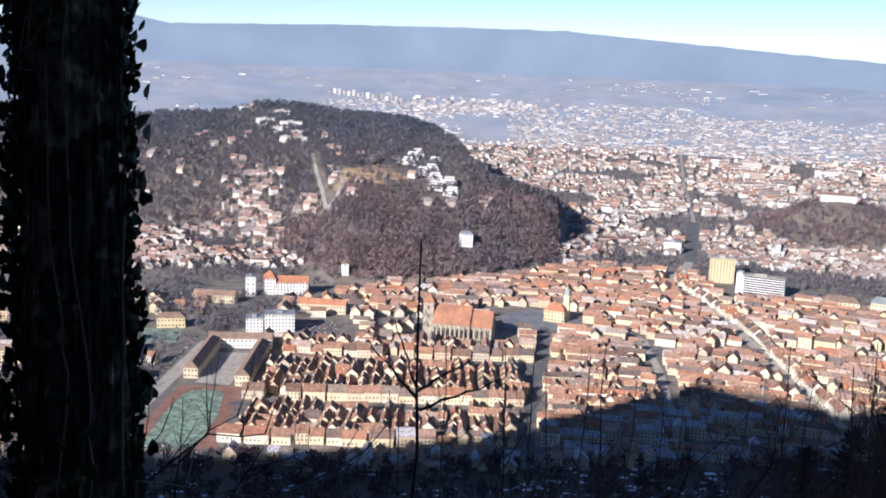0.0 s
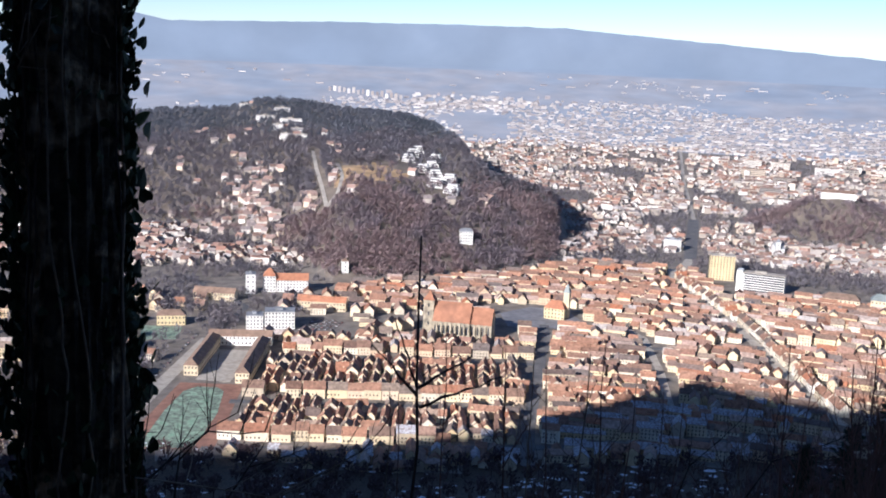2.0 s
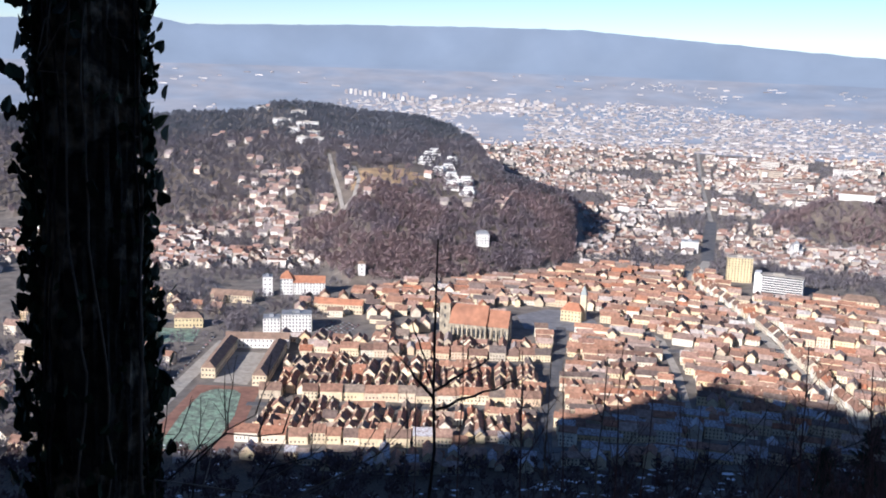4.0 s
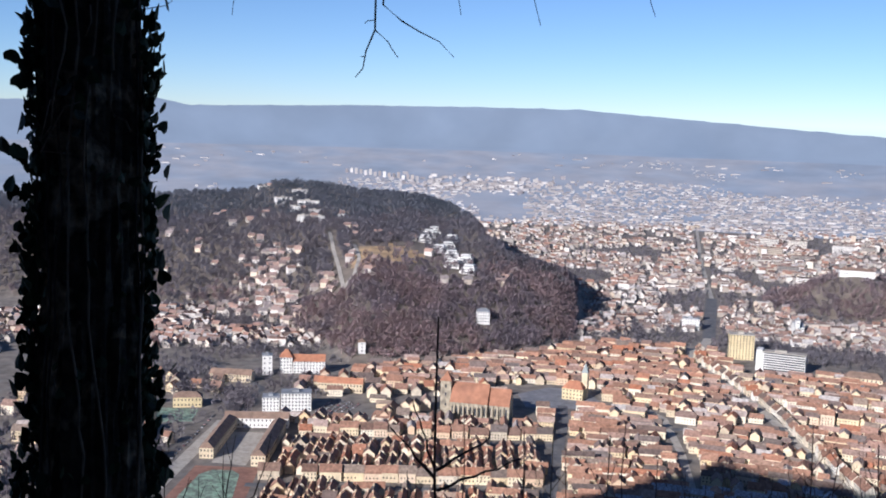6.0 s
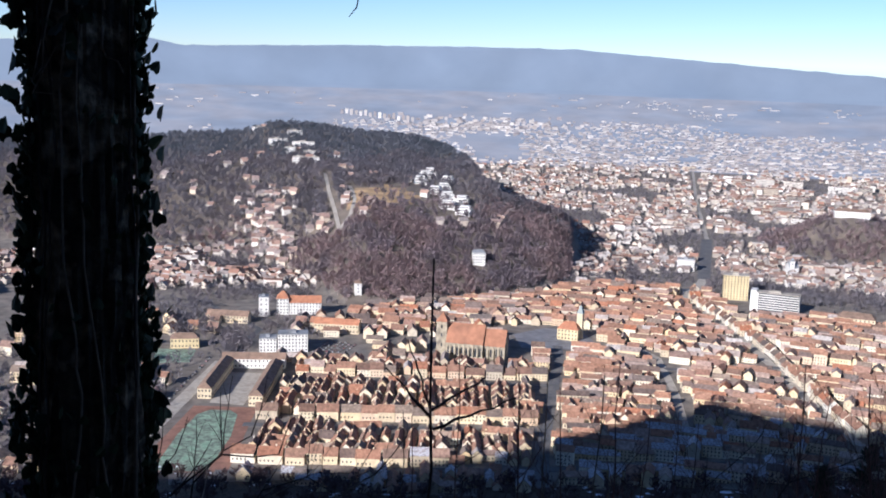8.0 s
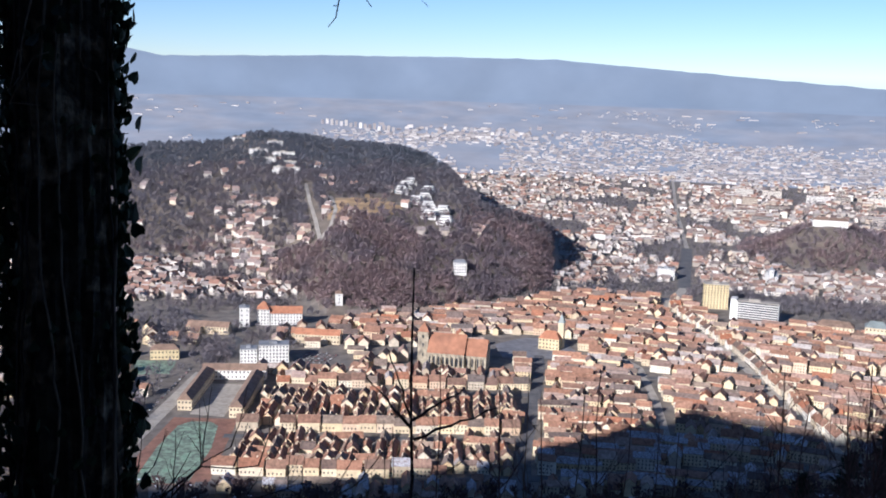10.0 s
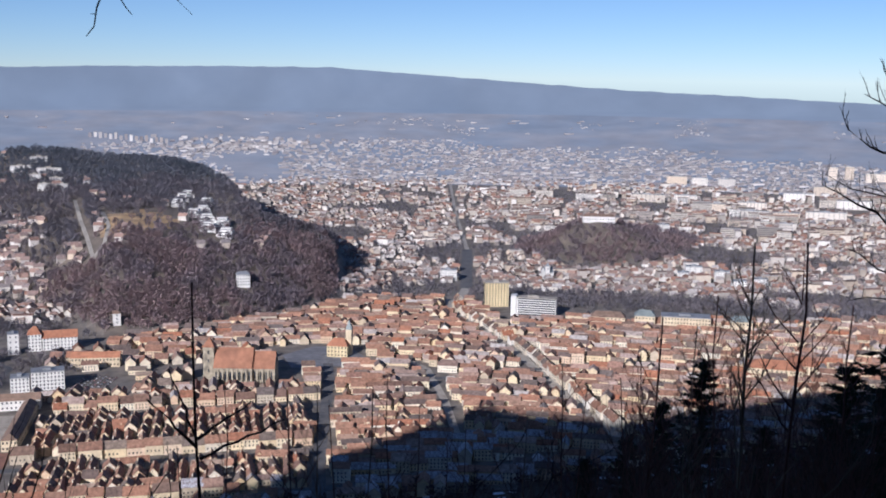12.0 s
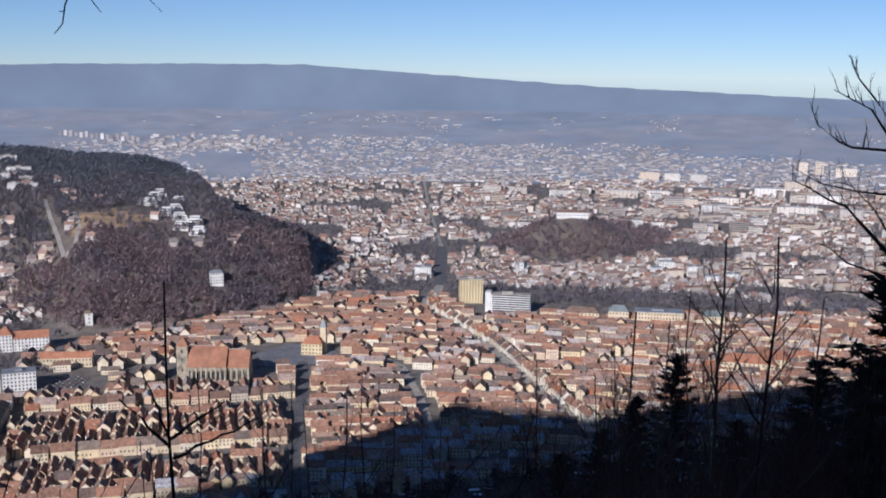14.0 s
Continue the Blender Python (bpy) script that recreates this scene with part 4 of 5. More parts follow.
for _ in range(1500):
    x = r.uniform(-330, 900)
    y = along(TOWN_EDGE, x) - r.uniform(-14, 150)
    if noise.noise((x * 0.012, y * 0.012, 4)) < r.uniform(-0.3, 0.3):
        continue
    size, b, n = r.uniform(1.0, 4.5), len(verts), 9
    for k in range(n):
        g = 2 * math.pi * k / n
        R = size * r.uniform(0.5, 1.2)
        X, Y = x + R * math.cos(g) * 1.3, y + R * math.sin(g)
        verts.append((X, Y, land(X, Y) + 0.12))
    verts.append((x, y, land(x, y) + 0.4))
    faces += [(b + k, b + (k + 1) % n, b + n) for k in range(n)]
tagged(new("snow_patches", mesh_of("snow_patches", verts, faces, old_snow)), "patches of old snow between the bare trees in the shade", "snow", kind="stuff")


# ---- parked cars ----
def parked_car():
    thing = tagged(new("parked_car"), "small parked car with dark windows", "car", "parked cars")
    bm = bmesh.new()
    solid(bm, [(a, b, e) for b in (-0.85, 0.85) for a, e in ((-2.1, 0.3), (2.1, 0.3), (2.15, 0.8), (1.0, 0.95), (-1.9, 1.0), (-2.15, 0.8))], [(0, 1, 2, 3, 4, 5), (11, 10, 9, 8, 7, 6), (0, 6, 7, 1), (1, 7, 8, 2), (2, 8, 9, 3), (3, 9, 10, 4), (4, 10, 11, 5), (5, 11, 6, 0)])
    part("body", bm, car_paint, thing)
    bm = bmesh.new()
    solid(bm, [(a, b, e) for b in (-0.75, 0.75) for a, e in ((-1.8, 0.95), (1.0, 0.93), (0.35, 1.45), (-1.35, 1.47))], [(0, 1, 2, 3), (7, 6, 5, 4), (0, 4, 5, 1), (1, 5, 6, 2), (2, 6, 7, 3), (3, 7, 4, 0)])
    part("cabin", bm, window_glass, thing)
    for a in (-1.3, 1.3):
        for b in (-0.8, 0.8):
            bm = bmesh.new()
            bmesh.ops.create_cone(bm, cap_ends=True, segments=12, radius1=0.31, radius2=0.31, depth=0.2, matrix=Matrix.Translation((a, b, 0.31)) @ pose(0, 0, 0, 90))
            part("wheel", bm, asphalt, thing)
    return thing


first_car = parked_car()
first_car.matrix_basis = pose(-150, 1112, land(-150, 1112), 0, 0, 20)
for k in range(58):
    if k < 34:
        x, y, rz = -150 + (k % 6) * 6.5 + 2 * (k // 6), 1116 + (k // 6) * 7.5, 100
    else:
        y = 800 + (k - 34) * 12 + rng.uniform(-2, 2)
        x, rz = -264 + 0.04 * (y - 850), 90
    copy_thing(first_car, pose(x, y, land(x, y) + 0.02, 0, 0, rz + rng.uniform(-5, 5)))


# ---- by the lookout ----
def view(az, el, d):
    """The point d metres off, level, at that bearing and elevation from the lookout."""
    return Vector((d * math.sin(radians(az)), d * math.cos(radians(az)), EYE + d * math.tan(radians(el))))


def wavy(p, q, bend, r, steps=7):
    p, q = Vector(p), Vector(q)
    n = (q - p).length
    return [p.lerp(q, i / steps) + Vector((r.uniform(-1, 1), r.uniform(-1, 1), r.uniform(-1, 1))) * bend * n * (0 < i < steps) for i in range(steps + 1)]


def limb_mesh(name, paths, material, sides=6):
    """One mesh of several tapering limbs: (points, first radius, last radius)."""
    verts, faces = [], []
    for pts, r0, r1 in paths:
        tube(verts, faces, pts, [r0 + (r1 - r0) * i / (len(pts) - 1) for i in range(len(pts))], sides)
    me = mesh_of(name, verts, faces, material)
    me.polygons.foreach_set("use_smooth", [True] * len(faces))
    return me


def limb(name, paths, material, parent, label=""):
    ob = new(name, limb_mesh(name, paths, material))
    ob.parent = parent
    ob.matrix_parent_inverse = parent.matrix_basis.inverted()
    return tagged(ob, label)


def twigs(p, d, length, r0, r, depth, out, spread=0.7, up=0.25):
    """Collects a branch and its side twigs."""
    d = (d + Vector((0, 0, up * 0.3))).normalized()
    pts = [Vector(p)]
    q = d.copy()
    n = 5
    for _ in range(n):
        q = (q + Vector((r.uniform(-1, 1), r.uniform(-1, 1), r.uniform(-0.6, 1))) * 0.16 + Vector((0, 0, up * 0.12))).normalized()
        pts.append(pts[-1] + q * length / n)
    out.append((pts, r0, r0 * 0.35))
    if depth:
        for k in range(2 + (length > 0.5) + (length > 1.2)):
            i = r.randint(1, n - 1)
            side = q.cross(Vector((r.uniform(-1, 1), r.uniform(-1, 1), r.uniform(-1, 1)))).normalized()
            twigs(pts[i], (q + side * spread * r.uniform(0.6, 1.2)).normalized(), length * r.uniform(0.35, 0.6), r0 * 0.5, r, depth - 1, out, spread, up)


def sapling(label, foot_az, d, top, radius, branches, seed, material=None, count=7, reach=0.16):
    """A bare young tree: a stem from the ground to its top, and branches."""
    r = random.Random(seed)
    m = material or twig_dark
    f = view(foot_az, 0, d)
    foot = Vector((f.x, f.y, land(f.x, f.y) - 0.1))
    thing = tagged(new("bare_sapling"), label, "sapling", "saplings below the lookout")
    thing.matrix_basis = Matrix.Translation(foot)
    top = view(*top)
    stem = wavy(foot, top, 0.006, r, 9)
    limb("stem", [(stem, radius, radius * 0.28)], m, thing)
    for p, q, r0 in branches:
        limb("branch", [(wavy(p, q, 0.02, r), r0, r0 * 0.4)], m, thing)
    n = (top - foot).length
    for k in range(count):
        u = r.uniform(0.3, 0.93)
        g = r.uniform(0, 2 * math.pi)
        out = []
        twigs(foot.lerp(top, u), Vector((math.cos(g), math.sin(g) * 0.6, 0.9)), n * reach * (1.25 - u), radius * 0.62 * (1.25 - u), r, 2, out, 0.6, 0.35)
        limb("branch", out, m, thing)
    return thing


# tree with ivy
def ivy_tree():
    r = random.Random(11)
    c = view(-19.5, 0, 4.2)
    cx, cy = c.x, c.y
    base = land(cx, cy)
    thing = tagged(new("ivy_clad_tree"), "dark rough-barked tree trunk overgrown with ivy", "tree")
    thing.matrix_basis = Matrix.Translation((cx, cy, base))
    def radius(z):
        return 0.172 + 0.030 * smooth(320.2, 317.6, z) + 0.16 * smooth(317.4, 316.2, z) - 0.05 * smooth(321, 327, z)
    def axis(z):
        return cx + 0.012 * math.sin(z * 1.3), cy + 0.01 * math.sin(z * 0.9)
    verts, faces = [], []
    sides, steps = 72, 150
    z0, z1 = base - 0.4, 327.0
    for i in range(steps + 1):
        z = z0 + (z1 - z0) * i / steps
        ax, ay = axis(z)
        for k in range(sides):
            g = 2 * math.pi * k / sides
            ridge = abs(noise.noise((math.cos(g) * 5.5, math.sin(g) * 5.5, z * 2.2))) * 0.06 + noise.noise((math.cos(g) * 11, math.sin(g) * 11, z * 5)) * 0.012
            R = radius(z) - 0.02 + ridge
            verts.append((ax + R * math.cos(g) - cx, ay + R * math.sin(g) - cy, z - base))
    for i in range(steps):
        for k in range(sides):
            k2 = (k + 1) % sides
            faces.append((i * sides + k, i * sides + k2, (i + 1) * sides + k2, (i + 1) * sides + k))
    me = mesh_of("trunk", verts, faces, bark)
    trunk = new("trunk", me)
    trunk.parent = thing
    # climbing stems
    toward = math.atan2(-cy, -cx)
    for k in range(9):
        g = toward + r.uniform(-1.9, 1.9)
        pts = []
        z = base + r.uniform(0.2, 1.2)
        while z < 321.6:
            ax, ay = axis(z)
            R = radius(z) + 0.02
            pts.append(Vector((ax + R * math.cos(g), ay + R * math.sin(g), z)))
            g += r.uniform(-0.13, 0.13)
            z += r.uniform(0.1, 0.2)
        limb("ivy_stem", [(pts, r.uniform(0.005, 0.010), 0.004)], twig_pale if k % 3 == 0 else twig_dark, thing, "thin climbing ivy stem")
    # leaves
    leaf_meshes = []
    for s in range(3):
        bm = bmesh.new()
        rim = [(0, 0, 0), (0.34, -0.1, 0.05), (0.52, 0.22, 0.1), (0.44, 0.5, 0.07), (0.26, 0.76, 0.05), (0, 0.96 + 0.08 * s, -0.04), (-0.26, 0.76, 0.05), (-0.44, 0.5, 0.07), (-0.52, 0.22, 0.1), (-0.34, -0.1, 0.05)]
        ring = [bm.verts.new(p) for p in rim]
        low = [bm.verts.new((a, b, e - 0.03)) for a, b, e in rim]
        mid, mid2 = bm.verts.new((0, 0.4, -0.04)), bm.verts.new((0, 0.4, -0.07))
        for i in range(10):
            j = (i + 1) % 10
            bm.faces.new((ring[i], ring[j], mid))
            bm.faces.new((low[j], low[i], mid2))
            bm.faces.new((ring[j], ring[i], low[i], low[j]))
        me = bpy.data.meshes.new("ivy_leaf")
        bm.to_mesh(me)
        bm.free()
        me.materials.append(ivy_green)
        leaf_meshes.append(me)
    for k in range(300):
        edge = r.random() < 0.94
        g = toward + (r.choice((-1, 1)) * r.gauss(1.5, 0.17) if edge else r.uniform(-1.3, 1.3))
        z = r.uniform(317.9, 321.0)
        ax, ay = axis(z)
        R = radius(z) + (abs(r.gauss(0.02, 0.045)) if edge else r.uniform(0.01, 0.03))
        size = r.uniform(0.035, 0.07)
        p = Vector((ax + R * math.cos(g) - cx, ay + R * math.sin(g) - cy, z - base))
        m = Matrix.Translation(p) @ pose(0, 0, 0, 0, 0, math.degrees(g) + 90 + r.uniform(-60, 60)) @ pose(0, 0, 0, 90 + r.uniform(-40, 25), r.uniform(-40, 40), 180 + r.uniform(-50, 50)) @ Matrix.Diagonal((size, size, size, 1))
        shared_part("ivy_leaf", leaf_meshes[k % 3], thing, m)
    # the dense small leaves close to the bark
    verts, faces = [], []
    for k in range(2000):
        g = toward + (r.choice((-1, 1)) * r.gauss(1.5, 0.2) if k % 16 else r.uniform(-1.2, 1.2))
        z = r.uniform(317.6, 321.2)
        ax, ay = axis(z)
        clump = 0.5 + noise.noise((z * 3.1, 2.0 if math.sin(g - toward) > 0 else 7.0, 0))
        R = radius(z) + r.uniform(0.0, 0.02 + 0.07 * max(0.1, clump))
        size = r.uniform(0.022, 0.05)
        m = Matrix.Translation((ax + R * math.cos(g) - cx, ay + R * math.sin(g) - cy, z - base)) @ pose(0, 0, 0, 0, 0, math.degrees(g) + 90 + r.uniform(-60, 60)) @ pose(0, 0, 0, 90 + r.uniform(-50, 30), r.uniform(-40, 40), 180 + r.uniform(-60, 60)) @ Matrix.Diagonal((size, size, size, 1))
        b = len(verts)
        me = leaf_meshes[k % 3]
        verts += [tuple(m @ v.co) for v in me.vertices]
        faces += [tuple(b + i for i in p.vertices) for p in me.polygons]
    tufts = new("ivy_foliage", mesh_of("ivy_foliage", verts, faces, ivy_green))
    tufts.parent = thing
    tagged(tufts, "dense small dark ivy leaves", kind="stuff")
    for k in range(16):
        g = toward + r.choice((-1, 1)) * r.uniform(1.2, 1.75)
        z = r.uniform(318.0, 320.8)
        R = radius(z)
        p = Vector((cx + R * math.cos(g), cy + R * math.sin(g), z))
        d = Vector((math.cos(g), math.sin(g), r.uniform(-0.5, 0.4)))
        limb("ivy_shoot", [(wavy(p, p + d * r.uniform(0.06, 0.14), 0.06, r, 4), 0.0022, 0.0012)], twig_dark, thing)
    # pale creepers over the bark, and single leaves that catch light
    for pts, r0 in (([(-20.78, 5.05), (-20.49, 3.78), (-20.62, 2.58), (-20.91, 1.5), (-21.2, 0.05), (-21.29, -1.16)], 0.006), ([(-21.29, -1.16), (-21.8, -1.9), (-21.31, 0.16)], 0.004), ([(-21.81, -2.5), (-21.33, -1.47), (-20.63, -0.18), (-19.87, 0.11)], 0.004), ([(-18.08, 5.22), (-18.26, 4.01), (-18.31, 2.93), (-18.27, 1.72)], 0.007), ([(-18.4, 0.93), (-18.47, -0.11), (-18.24, -0.6), (-17.71, -0.8), (-17.47, -1.38)], 0.008), ([(-21.3, -1.67), (-20.53, -1.78)], 0.003), ([(-21.69, -2.41), (-20.37, -2.53)], 0.003), ([(-19.95, 2.85), (-20.08, 2.01), (-20.21, 0.68)], 0.006), ([(-19.36, 4.91), (-19.34, 4.08), (-19.6, 3.35)], 0.005)):
        limb("ivy_stem", [([view(a, e, 3.99) for a, e in pts], r0 * 0.8, r0 * 0.5)], twig_pale, thing, "pale climbing ivy stem")
    for az, el, size in ((-20.73, 0.4, 0.06), (-20.15, -1.62, 0.035), (-22.83, -2.76, 0.065), (-23.31, -4.39, 0.06), (-22.36, -1.79, 0.05), (-21.13, 4.68, 0.06), (-19.88, -0.76, 0.045), (-19.39, 1.92, 0.05)):
        p = view(az, el, 3.97)
        m = Matrix.Translation((p.x - cx, p.y - cy, p.z - base)) @ pose(0, 0, 0, 0, 0, r.uniform(-40, 40)) @ pose(0, 0, 0, 90 - r.uniform(10, 50), 0, r.uniform(-60, 60)) @ Matrix.Diagonal((size, size, size, 1))
        shared_part("ivy_leaf", leaf_meshes[0], thing, m)
    # overhanging limb with hanging twigs
    a = Vector((cx, cy, 322.2))
    lp = [a, a + Vector((0.5, 0.1, 0.15)), view(-8, 15, 4.0), view(-3, 11, 4.0), view(3, 9.5, 4.1), view(10, 8.8, 4.2), view(16, 9, 4.3)]
    limb("bough", [(lp, 0.05, 0.012)], twig_dark, thing)
    start, start2 = view(-5.2, 12.2, 4.0), view(-4.4, 11.8, 4.0)
    limb("hanging_twig", [
        ([start, view(-5.0, 7, 4), view(-5.0, 4.3, 4), view(-5.45, 3.2, 4), view(-5.6, 2.3, 4), view(-6.0, 1.8, 4)], 0.005, 0.0018),
        ([view(-5.0, 4.3, 4), view(-4.3, 3.7, 4), view(-4.1, 3.35, 4), view(-3.75, 2.9, 4)], 0.003, 0.0015),
        ([view(-5.05, 4.8, 4), view(-5.4, 4.75, 4), view(-5.55, 4.6, 4)], 0.002, 0.0012),
        ([view(-5.5, 2.9, 4), view(-5.75, 2.9, 4)], 0.002, 0.0012)], twig_dark, thing)
    limb("hanging_twig", [([start2, view(-4.6, 5.6, 4), view(-3.6, 4.8, 4), view(-2.7, 4.3, 4), view(-1.6, 3.8, 4), view(-0.8, 3.0, 4)], 0.004, 0.0015)], twig_dark, thing)
    for az0, el0, az1, el1 in ((2.7, 9.6, 3.7, 4.75), (8.6, 9.0, 9.6, 5.3), (-1.2, 10.3, -0.5, 5.2), (-12, 15.0, -12.4, 4.75)):
        limb("hanging_twig", [([view(az0, el0, 4.1), view(az0 + 0.2, (el0 + el1) / 2 + 0.3, 4.1), view(az1, el1, 4.1)], 0.003, 0.0012)], twig_dark, thing)


ivy_tree()
# upright sapling in the middle
D = 5.0
sapling("slender bare dark sapling with a few upswept branches", -1.35, D, (-1.2, -10.8, D), 0.016, [
    (view(-1.15, -19.3, D), view(-3.7, -16.7, D), 0.0095), (view(-1.15, -18.9, D), view(-2.5, -15.2, D), 0.007),
    (view(-1.1, -18.9, D), view(1.8, -17.1, D + 0.1), 0.009), (view(-1.0, -19.9, D), view(3.6, -18.1, D + 0.1), 0.009)], 21, None, 0)
for k, (az, d, top, rad, n) in enumerate((
        (-2.7, 5.2, (-2.7, -18.9, 5.2), 0.008, 1), (-2.2, 5.3, (-2.2, -19.2, 5.3), 0.008, 1), (0.0, 5.6, (0.35, -15.6, 5.6), 0.009, 4), (4.6, 6.0, (3.7, -16.6, 6.0), 0.011, 6),
        (7.9, 6.5, (8.4, -16.6, 6.5), 0.012, 8), (6.8, 6.3, (6.0, -17.4, 6.3), 0.010, 6), (10.2, 7.0, (11.0, -17.6, 7.0), 0.010, 6), (13.0, 7.0, (13.6, -18.6, 7.0), 0.009, 5), (16.5, 7.2, (17.0, -17.8, 7.2), 0.010, 6),
        (19.6, 7.6, (18.8, -15.0, 7.6), 0.013, 9), (22.6, 7.2, (24.1, -12.3, 7.2), 0.018, 12), (24.0, 7.8, (22.0, -15.6, 7.8), 0.014, 10), (28.5, 7.0, (28.6, -8.2, 7.0), 0.022, 13), (30.4, 6.8, (31.2, -8.0, 6.8), 0.022, 11), (26.6, 8.0, (26.9, -11.0, 8.0), 0.016, 12), (33.0, 7.5, (33.6, -11.0, 7.5), 0.016, 10), (5.6, 8.4, (5.3, -16.2, 8.4), 0.013, 10), (9.4, 8.0, (9.2, -15.8, 8.0), 0.013, 10), (12.0, 8.6, (12.5, -18.2, 8.6), 0.010, 7), (23.4, 8.6, (23.0, -14.2, 8.6), 0.014, 11), (25.6, 8.0, (25.9, -12.6, 8.0), 0.015, 11), (18.0, 9.0, (20.2, -16.2, 9.0), 0.014, 9))):
    sapling("thin bare sapling rising from the shaded slope", az, d, top, rad, [], 40 + k, shrub_brown if k % 4 else twig_pale, int(n * 1.7), 0.23 if k > 8 else 0.24)


# tangle of brambles at the foot of the picture's trees
def bramble(points, d, r0, pale):
    r = random.Random(len(points) + int(points[0][0] * 10))
    pts = [view(a, e, d) for a, e in points]
    low = Vector((pts[0].x, pts[0].y, land(pts[0].x, pts[0].y) - 0.05))
    thing = tagged(new("bramble_shoot"), "arching thorny bramble shoot on the slope", "bramble", "brambles")
    thing.matrix_basis = Matrix.Translation(low)
    m = twig_pale if pale else twig_dark
    limb("cane", [([low] + pts, r0, r0 * 0.35)], m, thing)
    for i in range(1, len(pts)):
        out = []
        d0 = (pts[i] - pts[i - 1]).normalized()
        side = Vector((r.uniform(-1, 1), r.uniform(-0.4, 0.4), r.uniform(0.2, 1)))
        twigs(pts[i], (d0 + side).normalized(), r.uniform(0.15, 0.35), r0 * 0.5, r, 1, out)
        limb("side_shoot", out, m, thing)


for pts, d, r0, pale in (
        ([(-17.5, -24.5), (-15, -22.6), (-12.7, -21.1), (-11, -21.3), (-9.6, -21.2)], 3.6, 0.006, False),
        ([(-16.6, -23.2), (-14, -23.7), (-11.8, -24.1), (-9, -24.6)], 3.4, 0.005, True),
        ([(-9.3, -24.6), (-7.4, -23.8), (-5.8, -23.1), (-4.2, -22.3)], 3.5, 0.005, True),
        ([(-14.6, -24.5), (-14.3, -22.5), (-12.6, -20.9), (-11.1, -20.2)], 3.8, 0.006, False),
        ([(-16.4, -24.0), (-16.2, -22.0), (-15.2, -20.9)], 3.7, 0.005, False),
        ([(-12.0, -25.0), (-10.5, -23.0), (-8.0, -22.4), (-6.2, -23.4)], 3.9, 0.005, False),
        ([(24.6, -22.5), (25.6, -20.6), (26.4, -19.5)], 5.0, 0.006, True),
        ([(32.0, -21.5), (33.5, -20.0), (35.0, -17.6)], 5.2, 0.007, True),
        ([(13.5, -24.0), (14.2, -21.8), (15.4, -20.6)], 5.5, 0.006, False),
        ([(17.0, -23.5), (18.5, -21.0), (21.0, -19.8)], 5.4, 0.006, False)):
    bramble(pts, d, r0, pale)


# conifers and thicket on the shaded slope
def conifer(az, d, el_top, width, seed):
    r = random.Random(seed)
    p = view(az, el_top, d)
    z0 = land(p.x, p.y) - 0.2
    h = p.z - z0
    thing = tagged(new("spruce"), "dark young spruce on the shaded slope", "spruce", "spruces below the lookout")
    thing.matrix_basis = Matrix.Translation((p.x, p.y, z0))
    limb("trunk", [([Vector((p.x, p.y, z0)), Vector((p.x, p.y, p.z))], 0.012 * h, 0.01)], bark, thing)
    verts, faces = [], []
    n = int(h * 34)
    for k in range(n):
        u = (k / n) ** 0.75
        g = r.uniform(0, 2 * math.pi)
        length = width * (1 - u) ** 0.75 * r.uniform(0.2, 1.15) + 0.1
        o = Vector((0, 0, h * (0.06 + 0.93 * u)))
        d0 = Vector((math.cos(g), math.sin(g), -0.3 + 0.6 * u))
        for _ in range(16):
            t = r.uniform(0.1, 1)
            c = o + d0 * length * t + Vector((r.uniform(-.16, .16), r.uniform(-.16, .16), r.uniform(-.2, .08))) * length * (1.2 - t)
            e = (d0 + Vector((r.uniform(-.9, .9), r.uniform(-.9, .9), r.uniform(-.7, .4)))).normalized() * r.uniform(0.06, 0.15)
            f = e.orthogonal().normalized() * r.uniform(0.012, 0.026)
            b = len(verts)
            verts += [tuple(c - e), tuple(c + f), tuple(c + e), tuple(c - f)]
            faces.append((b, b + 1, b + 2, b + 3))
    crown = new("crown", mesh_of("crown", verts, faces, evergreen))
    crown.parent = thing


for k, (az, d, el, w) in enumerate(((26.2, 22, -14.3, 1.7), (24.2, 26, -16.6, 2.2), (33.6, 19, -13.9, 2.0), (36.4, 13, -13.6, 2.2), (32.6, 20, -16.6, 2.4), (29.5, 24, -17.4, 2.4), (37.0, 12, -7.6, 1.7), (22.4, 28, -18.4, 2.0), (20.2, 30, -19.8, 2.0), (35.6, 19, -15.0, 2.6))):
    conifer(az, d, el, w, 70 + k)


def thicket(az, d, el_top, width, seed, material):
    """A dense bare shrub: many thin upright shoots from one foot."""
    r = random.Random(seed)
    p = view(az, el_top, d)
    z0 = land(p.x, p.y) - 0.1
    h = p.z - z0
    thing = tagged(new("bare_shrub"), "dense leafless brown shrub on the shaded slope", "shrub", "shrubs below the lookout")
    thing.matrix_basis = Matrix.Translation((p.x, p.y, z0))
    for k in range(9):
        out = []
        g, lean = r.uniform(0, 2 * math.pi), r.uniform(0.02, 0.5) * width / h
        q = Vector((p.x + r.uniform(-.2, .2), p.y + r.uniform(-.2, .2), z0))
        twigs(q, Vector((math.cos(g) * lean * 2, math.sin(g) * lean * 2, 1)), h * r.uniform(0.7, 1.05), 0.004 * h, r, 3, out, 0.5, 0.5)
        limb("shoot", out, material, thing)


for k in range(16):
    az = 20 + 16 * (k / 16) + random.Random(k).uniform(-0.6, 0.6)
    thicket(az, random.Random(k + 50).uniform(9, 14), -23.6 + 4.8 * smooth(20, 30, az) + random.Random(k + 90).uniform(-1.2, 1.0), 1.6, 120 + k, shrub_brown)


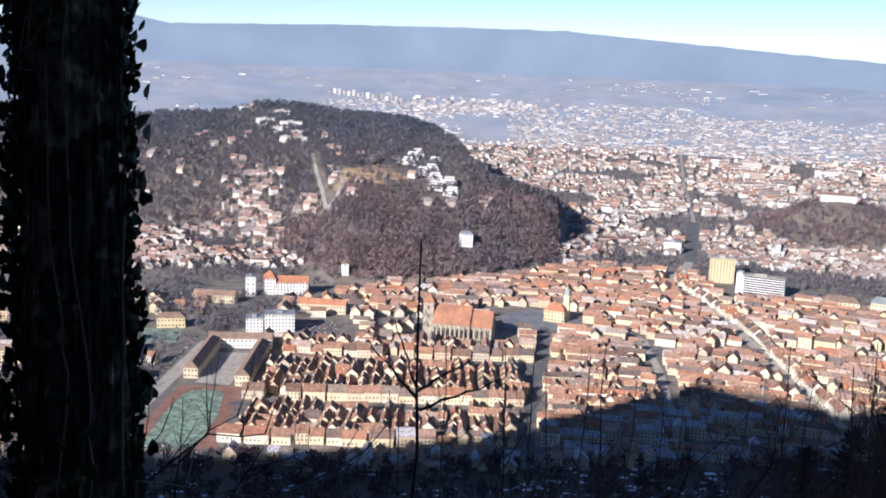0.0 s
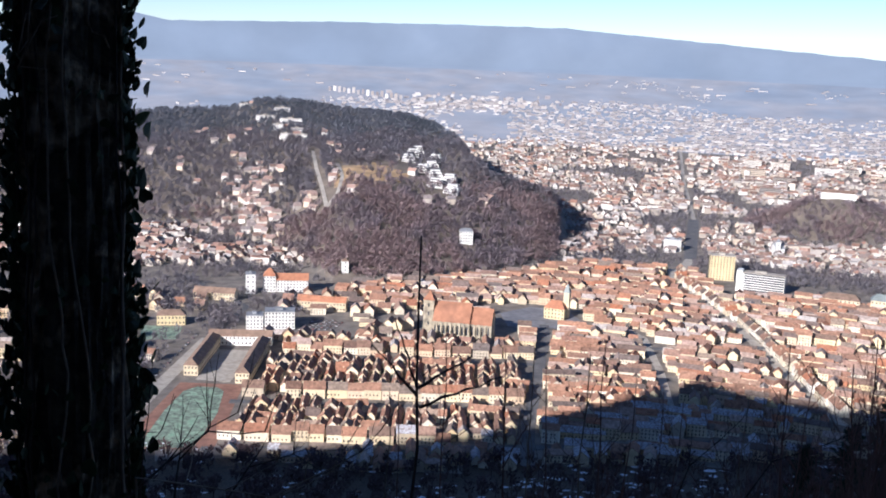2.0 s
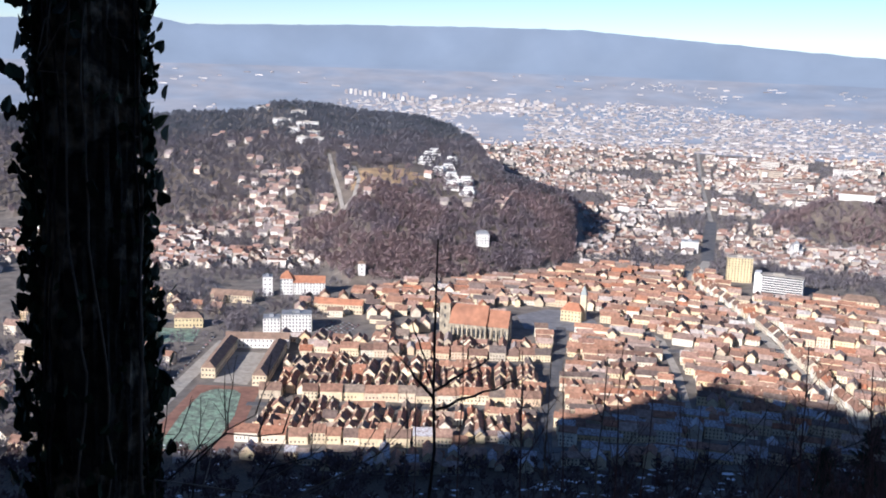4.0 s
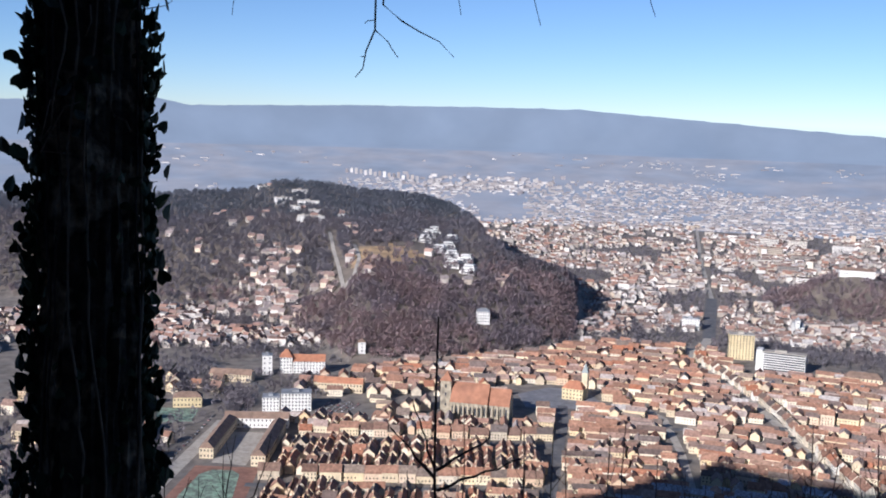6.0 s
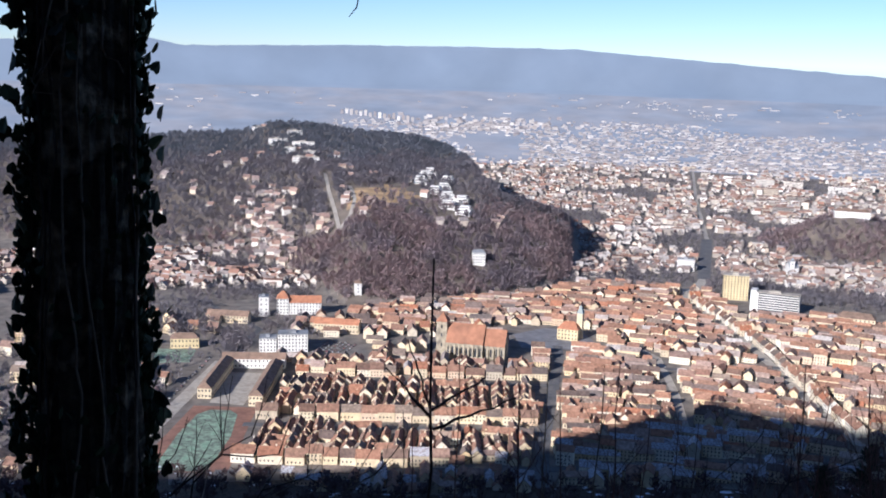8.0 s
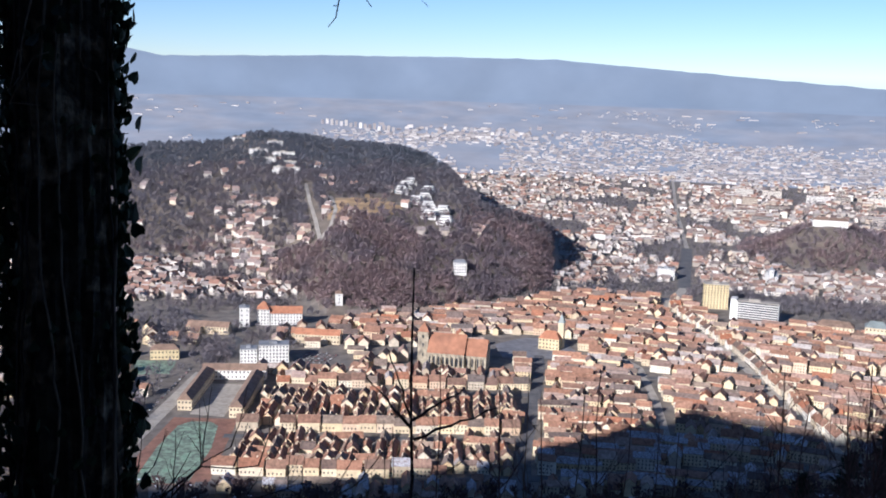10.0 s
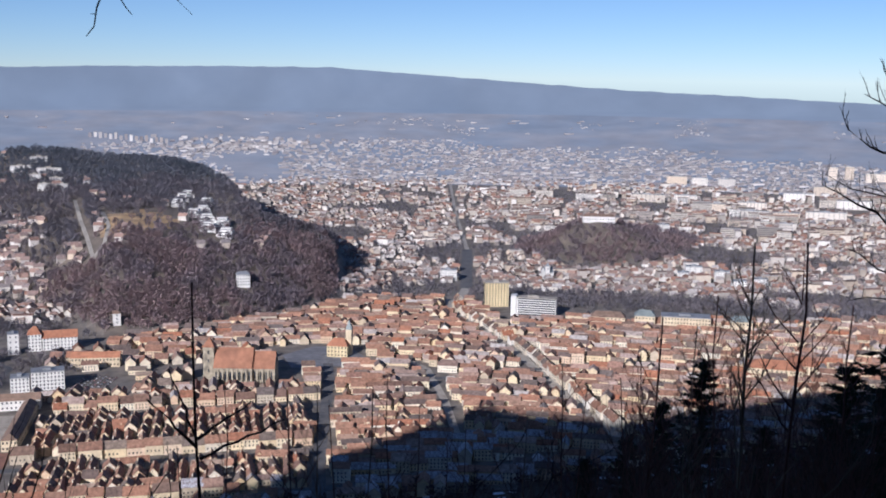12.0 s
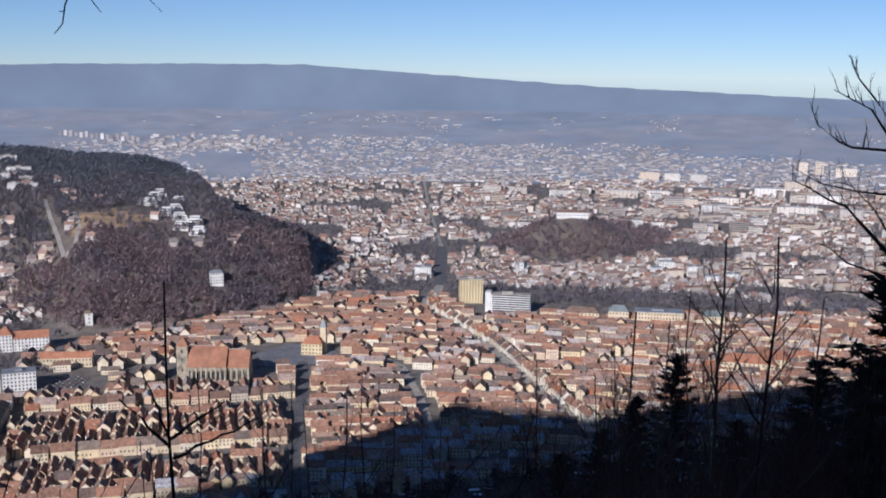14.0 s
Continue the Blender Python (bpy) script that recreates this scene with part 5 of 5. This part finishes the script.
for k, (az, d, el) in enumerate(((21.0, 8.2, -22.4), (22.2, 7.6, -21.8), (23.4, 8.4, -21.8), (25.0, 9.0, -21.2))):
    thicket(az, d, el, 1.3, 160 + k, shrub_brown)


# bare tree whose boughs reach in from the side
def side_tree():
    r = random.Random(5)
    d = 8.0
    p = view(38.0, 0, d)
    z0 = land(p.x, p.y) - 0.2
    thing = tagged(new("bare_tree"), "bare tree with upcurved twiggy boughs beside the lookout", "tree")
    thing.matrix_basis = Matrix.Translation((p.x, p.y, z0))
    limb("trunk", [([Vector((p.x, p.y, z0)), view(37.7, -10, d), view(37.6, -2, d), view(38.2, 6, d), view(38.6, 12, d)], 0.13, 0.05)], twig_dark, thing)
    for pts, r0 in (([(38.14, -5.08), (36.18, -3.44), (34.39, -3.34), (33.78, -3.08), (32.71, -2.26), (32.4, -1.53)], 0.013), ([(38.07, -4.25), (36.14, -2.89), (35.18, -1.45), (34.37, -1.04), (33.35, -0.5)], 0.012), ([(38.88, -11.37), (36.54, -8.57), (34.95, -6.98), (34.32, -6.28), (33.49, -6.01), (32.42, -5.4), (31.69, -5.09)], 0.016), ([(38.2, -5.9), (36.33, -5.61), (34.8, -5.52), (33.03, -5.2), (31.76, -4.51)], 0.01), ([(38.84, -10.83), (36.62, -9.69), (34.56, -9.11), (33.7, -8.43), (33.08, -8.18)], 0.011), ([(38.84, -10.83), (36.53, -10.54), (34.11, -10.54), (33.25, -10.81)], 0.009), ([(37.97, -2.88), (36.07, -1.98), (35.27, -0.89), (34.47, 0.07), (34.1, 0.89)], 0.012), ([(38.69, -8.91), (36.48, -7.68), (35.65, -6.38), (34.51, -5.25), (33.7, -5.06)], 0.01)):
        path = [view(a, e, d) for a, e in pts]
        out = [(path, r0, r0 * 0.22)]
        for i in range(1, len(path)):
            for _ in range(3):
                q = path[i - 1].lerp(path[i], r.random())
                twigs(q, Vector((r.uniform(-0.9, 0.2), r.uniform(-0.3, 0.3), r.uniform(0.3, 1))), r.uniform(0.06, 0.17), r0 * 0.26, r, 1, out, 0.5, 0.6)
        limb("bough", out, twig_dark, thing)


side_tree()
